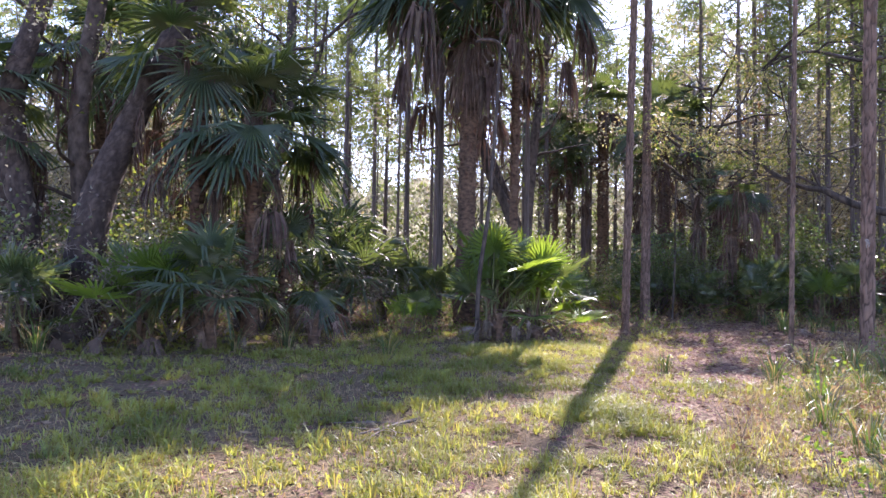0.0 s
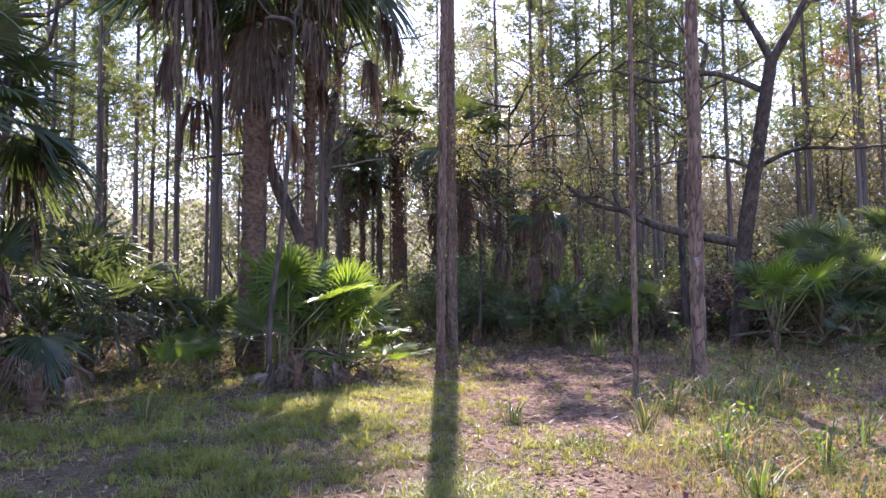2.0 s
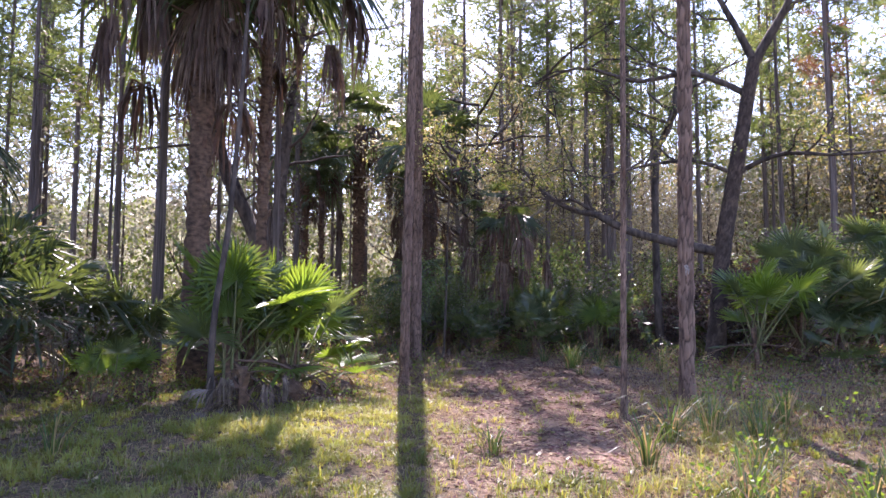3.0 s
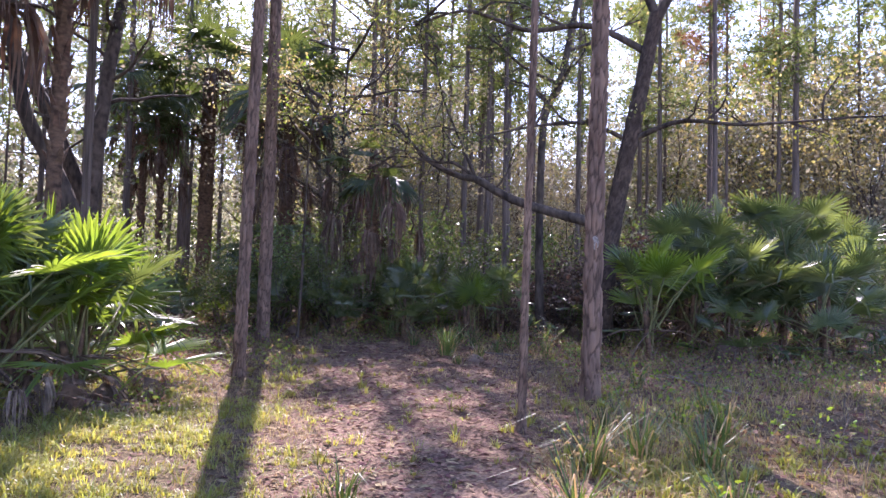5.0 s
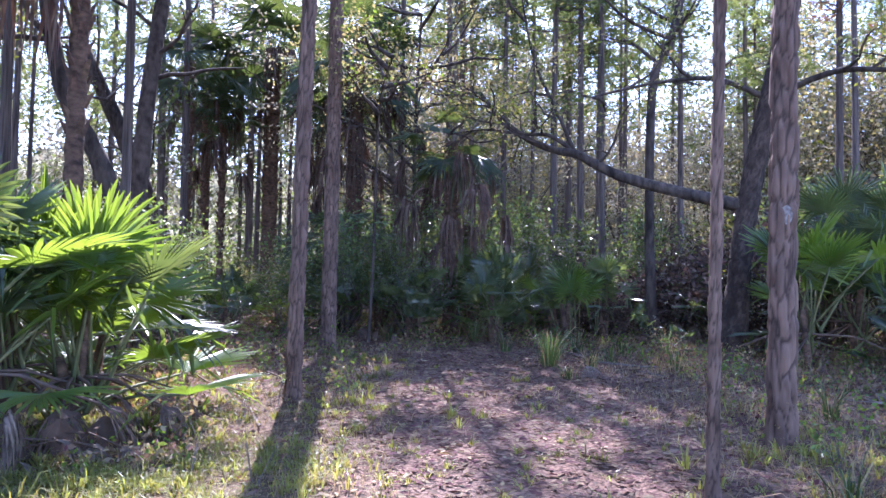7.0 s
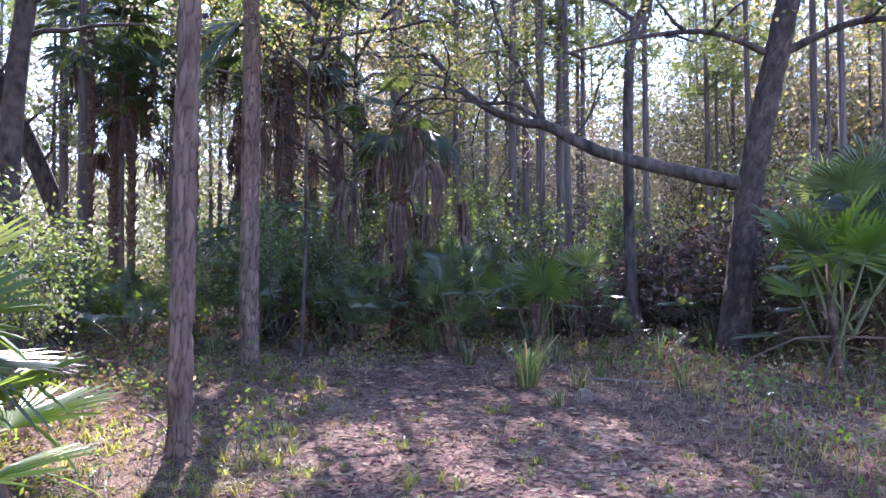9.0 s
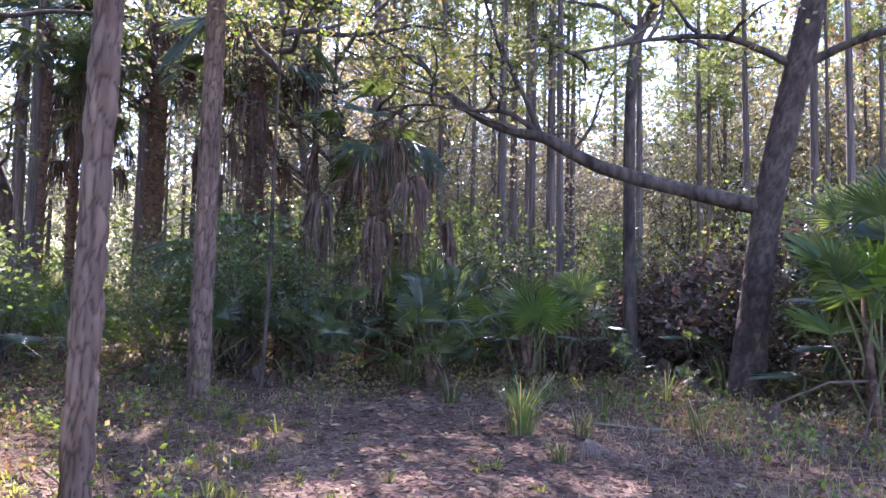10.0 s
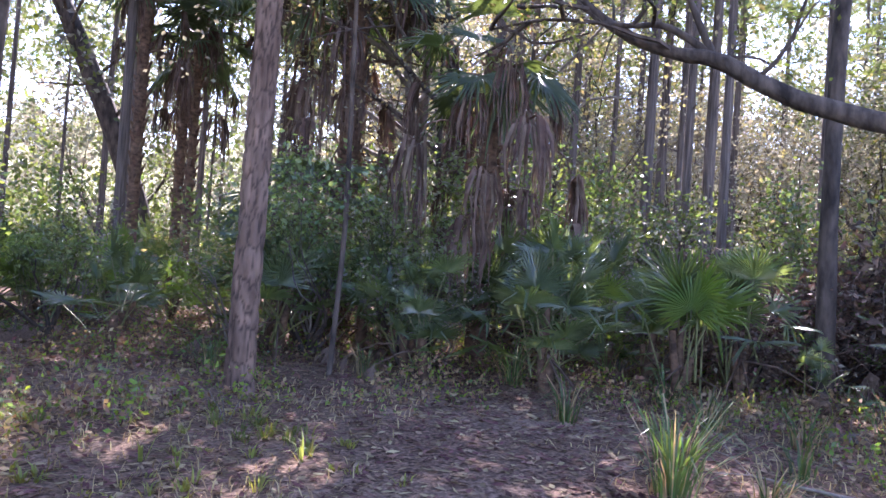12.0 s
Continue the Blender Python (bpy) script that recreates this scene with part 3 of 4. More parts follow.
# ---- oak with the long level limb ----
def crooked_oak():
    x, y = 17.55, 12.3
    t = thing("oak_tree", x, y, "leaning oak with a long crooked limb and dark mottled bark", "tree", "oaks")
    rng = random.Random(21)
    b = rough_trunk([(-0.1, 0.3, -0.2), (-0.2, 0.15, 1.2), (-0.3, -0.1, 2.8), (-0.45, -0.6, 4.8), (-0.6, -1.15, 7.0)], [0.29, 0.2, 0.195, 0.17, 0.145], 2, 240, 40, 0.05, 0.014)
    part("trunk", b.mesh("trunk", ["oak_lichen"]), t)
    ways = [
        [(-0.3, -0.05, 2.62), (-0.62, 0.6, 2.78), (-1.2, 1.9, 3.2), (-1.6, 2.65, 3.68), (-1.78, 2.95, 3.74), (-2.0, 3.5, 4.0), (-2.25, 4.0, 4.45), (-2.45, 4.4, 5.0)],
        [(-1.6, 2.65, 3.68), (-1.85, 3.1, 4.05), (-2.05, 3.5, 4.1), (-2.4, 4.3, 4.25), (-2.7, 5.0, 4.2)],
        [(-0.55, -0.95, 6.2), (-1.0, 0.2, 6.9), (-1.5, 1.4, 6.9), (-2.2, 2.6, 7.4), (-2.8, 3.6, 7.1)],
        [(-0.42, -0.45, 4.4), (-0.25, -1.5, 4.75), (0.1, -2.7, 4.6), (0.5, -4.2, 4.6)],
        [(-0.6, -1.15, 6.9), (-0.4, -1.9, 8.2), (0.0, -2.4, 9.8)],
        [(-0.6, -1.15, 6.9), (-1.0, -0.6, 8.4), (-1.2, 0.2, 10.0)],
        [(-0.42, -0.45, 4.45), (-1.1, 0.15, 4.75), (-1.9, 0.8, 4.65), (-2.8, 1.5, 4.35)],
        [(-1.62, 2.68, 3.7), (-1.75, 2.95, 4.4), (-2.0, 3.4, 5.6), (-2.2, 3.6, 7.0)],
    ]
    tips = []
    segs = []
    for k, w in enumerate(ways):
        lb = Buf()
        r0 = (0.125, 0.045, 0.08, 0.065, 0.12, 0.1, 0.055, 0.045)[k]
        line = bend(w, 18)
        tube(lb, line, [r0 * (1 - 0.72 * i / 17) for i in range(18)], 9, 0, 0.1, rng)
        part("limb", lb.mesh("limb", ["oak_bark"]), t)
        for i in (6, 8, 10, 12, 14, 16, 17):
            d = Vector((rng.gauss(0, 1), rng.gauss(0, 1), rng.uniform(-0.2, 1.0)))
            limbs(rng, line[i], d, rng.uniform(0.8, 1.5) * (1.7 if w[-1][2] > 7 else 1), 0.03, 1, segs, tips, 0.45, 2, 0.12)
    c = Buf()
    for pts, radii, dep in segs:
        tube(c, pts, [max(r, 0.004) for r in radii], 4, 1, cap=False)
    for _ in range(5600):
        p, e = tips[rng.randrange(len(tips))]
        s = rng.uniform(0.05, 0.1)
        leaf(c, p + Vector((rng.gauss(0, 0.16), rng.gauss(0, 0.16), rng.gauss(0, 0.12))), Vector((rng.gauss(0, 1), rng.gauss(0, 1), rng.gauss(-0.2, 0.7))), s, s * 0.32, rng, 2 if rng.random() < 0.3 else 0)
    part("crown", c.mesh("crown", ["oak_leaf", "oak_bark", "yellow_leaf"], False), t, "sparse green and yellow leaves")


crooked_oak()


# ---- other trees with their own shape ----
def bent_tree(x, y, line, radii, seed, label, bark="oak_bark", leaves=900, mat="oak_leaf", extra="tan_leaf", boughs=8, first=0.45, reach=1.6, detail=False, category="tree", group="oaks", size=0.08):
    rng = random.Random(seed)
    t = thing("oak_tree", x, y, label, category, group)
    if detail:
        part("trunk", rough_trunk(line, radii, seed, 220, 40, 0.05, 0.014).mesh("trunk", [bark]), t)
        pts = bend(line, 20)
    else:
        b = Buf()
        pts = bend(line, 20)
        u = np.interp(np.linspace(0, len(radii) - 1, 20), range(len(radii)), radii)
        tube(b, pts, list(u), 12, 0, 0.06, rng)
        part("trunk", b.mesh("trunk", [bark]), t)
    segs, tips = [], []
    for k in range(boughs):
        i = min(19, int((first + (1 - first) * k / max(1, boughs - 1)) * 19))
        a = rng.uniform(0, 6.28)
        limbs(rng, pts[i], (math.cos(a), math.sin(a), 0.45), reach * rng.uniform(0.7, 1.3), 0.05, 2, segs, tips, 0.4, 2, 0.1)
    for pts2, rad2, dep in [s for s in segs if s[2] == 2]:
        lb = Buf()
        tube(lb, pts2, rad2, 6, 0)
        part("limb", lb.mesh("limb", [bark]), t)
    c = Buf()
    for pts2, rad2, dep in [s for s in segs if s[2] < 2]:
        tube(c, pts2, [max(0.004, r) for r in rad2], 4, 1, cap=False)
    for _ in range(leaves):
        p, e = tips[rng.randrange(len(tips))]
        s = rng.uniform(0.7, 1.3) * size
        leaf(c, p + Vector((rng.gauss(0, 1), rng.gauss(0, 1), rng.gauss(0, 0.8))) * 0.22, Vector((rng.gauss(0, 1), rng.gauss(0, 1), rng.gauss(-0.2, 0.7))), s, s * 0.32, rng, 2 if rng.random() < 0.35 else 0)
    part("crown", c.mesh("crown", [mat, bark, extra], False), t)
    return t


bent_tree(-2.2, 14.7, [(0, 0, -0.2), (0.25, 0.1, 2.4), (0.95, 0.1, 4.4), (1.6, 0.1, 6.0), (1.95, 0.1, 7.8)], [0.42, 0.33, 0.27, 0.27, 0.24], 31, "old leaning oak with mottled bark among palmettos", "oak_lichen", 1500, detail=True, first=0.7)
bent_tree(-3.0, 15.8, [(0, 0, -0.2), (-0.35, 0, 2.2), (-0.6, 0, 4.6), (-0.2, 0, 6.4), (0.1, 0, 8.0)], [0.4, 0.33, 0.24, 0.2, 0.18], 32, "oak trunk with pale lichen patches and ragged base", "oak_lichen", 1500, detail=True, first=0.65)
bent_tree(-2.4, 16.4, [(0, 0, -0.2), (0.05, 0, 2.5), (-0.1, 0, 4.6), (0.3, 0, 7.8)], [0.26, 0.22, 0.2, 0.17], 33, "grey oak trunk hung with dry twigs", "oak_lichen", 1300, first=0.4)
bent_tree(0.9, 16.8, [(0, 0, -0.2), (0.2, 0, 2.4), (0.75, 0, 4.0), (1.0, 0, 5.2), (0.95, 0, 6.6), (1.0, 0.2, 9.0)], [0.2, 0.16, 0.14, 0.13, 0.12, 0.09], 34, "dark crooked oak with thin spreading limbs", "oak_bark", 1600, boughs=10, first=0.5, reach=2.2)
# Its dense upper crown, out of view, is added to shade the left lawn.
bent_tree(9.8, 21.0, [(0, 0, -0.2), (-0.1, 0, 2.2), (-0.55, 0.2, 3.6), (-1.2, 0.3, 5.0), (-1.7, 0.3, 9.0), (-1.6, 0.2, 13.0), (-2.0, 0.4, 17.0)], [0.24, 0.2, 0.16, 0.14, 0.12, 0.1, 0.06], 35, "tall forked oak with smooth dark limbs in the woods", "oak_bark", 7000, first=0.5, reach=2.9, boughs=18, size=0.13)
bent_tree(10.2, 21.4, [(0, 0, -0.2), (0.0, 0, 3.0), (0.25, 0, 6.0), (0.9, 0.2, 10.0)], [0.2, 0.17, 0.15, 0.1], 36, "slim grey hardwood with upright limbs", "oak_lichen", 1100, first=0.6, reach=2.4, mat="tan_leaf")
bent_tree(18.1, 14.55, [(0, 0, -0.2), (-0.05, 0.05, 2.5), (0.0, 0.0, 5.4), (0.25, -0.3, 6.4), (0.5, -0.6, 8.5)], [0.13, 0.095, 0.09, 0.095, 0.07], 37, "slim crooked hardwood trunk behind the oak limb", "oak_bark", 1300, first=0.6, reach=1.8, extra="yellow_leaf")
bent_tree(15.6, 31.8, [(0, 0, -0.2), (-0.5, 0.2, 2.5), (-1.9, 0.4, 6.0), (-3.4, 0.5, 9.0)], [0.34, 0.3, 0.26, 0.2], 38, "leaning dark oak at the far side of the clearing", "oak_bark", 1500, first=0.55, reach=2.6)
bent_tree(16.5, 20.8, [(0, 0, -0.2), (0.1, 0.1, 2.6), (-0.2, 0.2, 5.0), (-0.1, 0.1, 8.0)], [0.1, 0.085, 0.07, 0.04], 45, "slender tree with yellow and green leaves", "twig", 4000, "yellow_leaf", "pale_leaf", boughs=16, first=0.4, reach=2.3, size=0.08, group="autumn trees")
bent_tree(16.4, 20.0, [(0, 0, -0.2), (0.15, 0.2, 2.2), (-0.1, 0.0, 4.6), (-0.3, -0.4, 7.6)], [0.06, 0.05, 0.04, 0.025], 39, "small tree with yellowing autumn leaves", "oak_bark", 4600, "yellow_leaf", "pale_leaf", boughs=16, first=0.45, reach=2.3, size=0.07, group="autumn trees")
bent_tree(19.5, 22.0, [(0, 0, -0.2), (0.2, 0.1, 3.0), (0.4, 0.2, 6.0), (0.3, 0.1, 10.0)], [0.12, 0.1, 0.08, 0.04], 40, "small tree with tan withered leaves", "twig", 3800, "tan_leaf", "yellow_leaf", boughs=16, first=0.35, reach=2.8, size=0.09, group="autumn trees")
bent_tree(5.15, 13.0, [(0, 0, -0.1), (0.05, 0.05, 1.2), (0.25, 0.1, 2.6), (0.4, 0.15, 4.4), (0.5, 0.2, 6.2)], [0.05, 0.045, 0.04, 0.034, 0.02], 41, "thin leaning sapling trunk in front of palmettos", "oak_bark", 60, boughs=2, first=0.95, reach=0.7, category="sapling", group="saplings")

bent_tree(13.3, 17.9, [(0, 0, -0.2), (0.05, -0.05, 1.6), (-0.2, -0.4, 3.2), (-0.6, -1.0, 4.5), (-1.1, -1.9, 4.9)], [0.035, 0.03, 0.025, 0.018, 0.01], 46, "arching sapling with a spray of yellow leaves", "oak_bark", 900, "yellow_leaf", "weed_leaf", boughs=6, first=0.72, reach=0.8, size=0.07, group="autumn trees")

# ---- cabbage palms ----
cabbage_palm(6.15, 16.4, 9.2, 0.46, 51, 28, 4, 1.8, "cabbage palm with a heavy skirt of dead brown fronds", dead_size=1.1, lean=(0.1, 0), thatch=0.1, lifts=(65, 40, 15, 0, -14, -28), drapes=19, drape_size=1.55, drape_zone=0.36)
cabbage_palm(7.55, 16.7, 9.2, 0.24, 52, 18, 3, 1.5, "cabbage palm with long hanging dead fronds", dead_size=1.1, lean=(0.1, 0), thatch=0.1, lifts=(70, 45, 20, 0, -20, -40), drapes=10, drape_size=1.45, drape_zone=0.34)
cabbage_palm(14.9, 27.2, 6.0, 0.2, 65, 12, 0, 0.85, "slim cabbage palm with arching dark fronds", drapes=5, drape_size=0.9)
cabbage_palm(13.5, 26.5, 7.3, 0.25, 53, 16, 0, 1.05, "cabbage palm with drooping dark fronds", drapes=5, drape_size=1.0)
cabbage_palm(16.26, 26.7, 8.3, 0.5, 54, 22, 0, 1.4, "thick cabbage palm with dark drooping fronds", drapes=9, drape_size=1.3)
cabbage_palm(15.35, 21.15, 6.5, 0.4, 55, 22, 0, 1.15, "cabbage palm clad in dark dead fronds", lifts=(65, 40, 15, -10, -30, -45), drapes=26, drape_size=1.1, drape_zone=0.62)
cabbage_palm(15.6, 18.0, 4.2, 0.26, 56, 10, 0, 0.75, "short cabbage palm with fronds hanging to the brush", lifts=(35, 10, -10, -30, -45), drapes=22, drape_size=0.95, drape_zone=0.55)
cabbage_palm(15.4, 29.4, 7.0, 0.26, 58, 14, 0, 1.0, "slim cabbage palm with a round drooping crown", drapes=6, drape_size=1.0)
cabbage_palm(0.95, 14.6, 4.4, 0.3, 59, 24, 0, 1.15, "cabbage palm with glossy sunlit hanging fronds", lifts=(65, 45, 25, 8, -6, -18, -30), drapes=16, drape_size=0.9, drape_zone=0.55)
cabbage_palm(-0.1, 15.0, 5.8, 0.3, 66, 20, 0, 1.15, "cabbage palm with silvery fans beside the oaks", lifts=(65, 40, 20, 0, -15, -30), drapes=16, drape_size=1.0, drape_zone=0.5)
cabbage_palm(-2.2, 17.8, 6.2, 0.36, 60, 18, 0, 1.2, "cabbage palm behind leaning oaks", drapes=10, drape_size=1.2, drape_zone=0.5)
cabbage_palm(-4.6, 16.4, 4.6, 0.34, 67, 20, 0, 1.15, "cabbage palm with drooping fans in shade", drapes=8, drape_size=1.0, drape_zone=0.5)
cabbage_palm(14.3, 20.3, 2.0, 0.4, 62, 8, 0, 0.9, "dark palm stump with hanging thatch", lifts=(50, 30, 10), drapes=8, drape_size=0.75, drape_zone=0.4)

# ---- saw palmettos ----
cabbage_palm(0.2, 12.9, 0.95, 0.2, 71, 13, 2, 0.85, "young cabbage palm with blue-green drooping fans", lifts=(70, 50, 30, 10, 0), dead_size=0.6)
palmetto(-0.95, 13.5, 2.4, 12, 72, "palmetto with upright green fans under oaks", bright=True)
palmetto(-2.9, 13.7, 2.0, 12, 69)
palmetto(-4.2, 13.4, 1.7, 10, 68)
cabbage_palm(1.7, 15.4, 1.5, 0.3, 79, 14, 2, 0.95, "young cabbage palm with drooping fans in shade", lifts=(75, 55, 35, 10, -20), drapes=4, drape_size=0.6, drape_zone=0.4)
cabbage_palm(3.4, 17.9, 0.85, 0.3, 73, 18, 2, 1.35, "young cabbage palm with large upright dark fans", lifts=(86, 76, 66, 56, 42, 25), dead_size=0.6)
palmetto(4.6, 18.3, 2.4, 14, 74)
palmetto(5.6, 17.6, 2.3, 13, 75)
palmetto(2.4, 16.2, 1.7, 11, 67)
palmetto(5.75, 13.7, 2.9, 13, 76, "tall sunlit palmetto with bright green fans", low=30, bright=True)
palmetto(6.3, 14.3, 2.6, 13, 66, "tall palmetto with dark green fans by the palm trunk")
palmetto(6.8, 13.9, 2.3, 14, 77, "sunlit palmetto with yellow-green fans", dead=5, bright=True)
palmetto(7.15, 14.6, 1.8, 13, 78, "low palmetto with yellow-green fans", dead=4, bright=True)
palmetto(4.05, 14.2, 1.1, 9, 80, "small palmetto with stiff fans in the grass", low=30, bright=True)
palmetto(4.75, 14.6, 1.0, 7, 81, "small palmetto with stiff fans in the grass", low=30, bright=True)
for k, (px, py, tall, n) in enumerate([(17.5, 10.6, 3.5, 16), (18.4, 10.1, 4.0, 18), (19.6, 9.4, 4.1, 18), (20.6, 8.3, 3.7, 16), (18.7, 8.4, 2.6, 13), (21.6, 9.6, 3.9, 16), (16.9, 9.4, 1.7, 10), (19.0, 11.4, 3.4, 15), (17.4, 8.0, 1.3, 8)]):
    palmetto(px, py, tall, n, 90 + k, "dense tall saw palmetto with dark green fans")
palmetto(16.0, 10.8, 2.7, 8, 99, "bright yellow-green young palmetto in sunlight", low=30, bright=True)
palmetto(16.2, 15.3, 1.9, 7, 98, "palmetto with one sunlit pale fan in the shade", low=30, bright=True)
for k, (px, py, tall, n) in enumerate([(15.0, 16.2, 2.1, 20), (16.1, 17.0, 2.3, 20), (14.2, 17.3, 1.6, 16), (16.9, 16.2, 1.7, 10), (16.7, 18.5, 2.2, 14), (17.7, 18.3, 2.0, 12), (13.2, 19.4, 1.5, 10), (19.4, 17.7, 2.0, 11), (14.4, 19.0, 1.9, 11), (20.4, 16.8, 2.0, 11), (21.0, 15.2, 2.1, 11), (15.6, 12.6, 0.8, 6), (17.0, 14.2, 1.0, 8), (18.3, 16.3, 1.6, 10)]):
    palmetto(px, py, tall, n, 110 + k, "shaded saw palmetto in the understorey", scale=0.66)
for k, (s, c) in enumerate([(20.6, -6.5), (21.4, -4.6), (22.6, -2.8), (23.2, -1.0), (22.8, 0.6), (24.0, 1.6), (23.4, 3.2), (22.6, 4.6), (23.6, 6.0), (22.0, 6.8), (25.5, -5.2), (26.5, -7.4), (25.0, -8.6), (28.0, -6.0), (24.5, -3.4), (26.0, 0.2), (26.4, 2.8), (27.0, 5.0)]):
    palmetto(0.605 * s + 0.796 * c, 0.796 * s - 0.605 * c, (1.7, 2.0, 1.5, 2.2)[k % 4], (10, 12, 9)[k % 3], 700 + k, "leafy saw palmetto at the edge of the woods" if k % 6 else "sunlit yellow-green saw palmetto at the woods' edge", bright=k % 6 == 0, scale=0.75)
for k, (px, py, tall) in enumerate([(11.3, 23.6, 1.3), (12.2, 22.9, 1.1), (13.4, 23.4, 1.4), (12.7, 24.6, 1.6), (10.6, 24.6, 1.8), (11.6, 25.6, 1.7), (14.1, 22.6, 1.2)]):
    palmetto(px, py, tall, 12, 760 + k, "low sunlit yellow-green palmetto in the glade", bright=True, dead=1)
_r = random.Random(130)
for k in range(36):
    a, d = radians(_r.uniform(-18, 84)), _r.uniform(20, 36)
    px, py = 3 + math.sin(a) * d, 4 + math.cos(a) * d
    palmetto(px, py, _r.uniform(1.4, 2.4), _r.randint(7, 11), 140 + k, "saw palmetto in the far understorey", dead=1)

# ---- woods behind ----
# The third to eighth are added so that their high crowns shade the ground.
PINES = [(8.0, 24.4, 0.3), (6.2, 18.55, 0.2), (9.2, 19.4, 0.2), (7.7, 20.6, 0.22), (18.4, 20.9, 0.26), (20.6, 20.8, 0.22), (21.0, 23.0, 0.24), (20.3, 17.2, 0.2), (17.0, 21.4, 0.2), (6.4, 22.6, 0.2), (19.96, 18.5, 0.24), (20.6, 18.1, 0.2), (14.85, 31.5, 0.34), (13.0, 25.5, 0.24), (24.0, 21.0, 0.3), (26.0, 18.0, 0.26), (22.5, 24.0, 0.26), (28.0, 14.0, 0.3), (27.0, 11.0, 0.26), (25.5, 7.6, 0.26), (22.6, 5.6, 0.24), (24.0, 12.4, 0.22), (5.0, 26.0, 0.2), (3.6, 25.0, 0.16), (2.6, 27.0, 0.18)]
_r = random.Random(7)


def in_sun_lane(x, y, far):
    """Trees that stood here would shade the sunny stretch of the trail."""
    return -5.5 < 0.796 * x - 0.605 * y < 1.3 and 0.605 * x + 0.796 * y < far


for k in range(105):
    a, d = radians(_r.uniform(-20, 88)), _r.uniform(24, 52)
    if in_sun_lane(3 + math.sin(a) * d, 4 + math.cos(a) * d, 36):
        continue
    PINES.append((3 + math.sin(a) * d, 4 + math.cos(a) * d, _r.uniform(0.14, 0.34)))
for k in range(26):
    a, d = radians(_r.uniform(38, 88)), _r.uniform(32, 52)
    if not in_sun_lane(3 + math.sin(a) * d, 4 + math.cos(a) * d, 36):
        PINES.append((3 + math.sin(a) * d, 4 + math.cos(a) * d, _r.uniform(0.14, 0.3)))
CROWNS = [pine_crown(200 + k, 7.5, 17.0, 2.1, 290, long=0.42, wide=0.02) for k in range(4)] + [pine_crown(210, 7.0, 13.0, 1.6, 160, True)]
STEMS = []
for k in range(5):
    b, rr = Buf(), random.Random(300 + k)
    w = rr.uniform(-0.35, 0.35)
    tube(b, bend([(0, 0, -0.2), (w * 0.5, 0.1, 5), (w, -0.1, 11), (0, 0, 17)], 16), [0.47 - 0.021 * i for i in range(16)], 10, 0, 0.05, rr)
    for j in range(10):
        z = rr.uniform(3, 10)
        a = rr.uniform(0, 6.28)
        s = rr.uniform(0.4, 1.3)
        tube(b, [(w * z / 11, 0, z), (w * z / 11 + s * math.cos(a), s * math.sin(a), z + s * rr.uniform(-0.1, 0.5))], [0.05, 0.015], 3, cap=False)
    STEMS.append(b.mesh("trunk", ["pine_bark_far"]))
for k, (px, py, g) in enumerate(PINES):
    t = thing("pine_tree", px, py, "slim straight pine in the woods" if g < 0.22 else "tall straight pine with grey bark in the woods", "tree", "pines in the woods")
    s = _r.uniform(0.9, 1.25)
    part("trunk", STEMS[k % 5], t, m=pose(0, 0, 0, 0, 0, _r.uniform(0, 360)) @ Matrix.Diagonal((g, g, s, 1)))
    part("crown", CROWNS[k % 4] if k % 17 else CROWNS[4], t, m=pose(0, 0, 0, 0, 0, _r.uniform(0, 360)) @ Matrix.Diagonal((1, 1, s, 1)))

SHRUB_SPOTS = [(-1.6, 15.4, 1.3), (0.1, 16.2, 1.5), (2.2, 17.5, 1.3), (-3.6, 14.6, 1.2), (-4.8, 15.6, 1.6), (20.6, 14.6, 1.2), (15.2, 18.8, 0.7), (1.3, 16.0, 1.1), (-1.0, 14.3, 0.8), (18.8, 12.4, 0.8), (19.8, 11.4, 1.1), (13.2, 20.8, 0.8), (13.9, 19.3, 1.1), (12.9, 19.6, 0.9), (15.0, 17.9, 0.5)]
SHRUBS = [leafy(400 + k, 5, 2, (1500, 1500, 420, 1200)[k], 0.085, ("shrub_leaf", "oak_leaf", "tan_leaf", "shrub_leaf")[k], 1.1, 0.025, 0.55, 0.25, 3, scatter=0.3, extra=("oak_leaf", "yellow_leaf", "yellow_leaf", "tan_leaf")[k]) for k in range(4)]
for k in range(132):
    a, d = radians(_r.uniform(-20, 86)), 19.5 + 27 * _r.random() ** 0.8
    px, py = 3 + math.sin(a) * d, 4 + math.cos(a) * d
    s = _r.uniform(0.6, 1.25) * (0.45 + d / 38)
    if k < len(SHRUB_SPOTS):
        px, py, s = SHRUB_SPOTS[k]
    elif -0.2 < math.atan2(px - 9, py - 11) < 0.52:
        s = min(s, 0.7)
    t = thing("shrub", px, py, ("leafy green shrub in the understorey", "green shrub with some yellow leaves", "shrub with tan withered leaves", "dark green shrub in the shade")[k % 4], "shrub", "understorey shrubs", turn=_r.uniform(0, 360), size=s)
    part("stem", SHRUBS[k % 4][0], t)
    part("foliage", SHRUBS[k % 4][1], t)
EVERGREEN = [leafy(440 + k, 4, 3, 2600, 0.09, ("evergreen_leaf", "shrub_leaf", "evergreen_leaf")[k], 1.25, 0.04, 0.45, 0.3, 3, "oak_bark", 0.2, ("shrub_leaf", "pale_leaf", "pale_leaf")[k], kink=0.42) for k in range(3)]
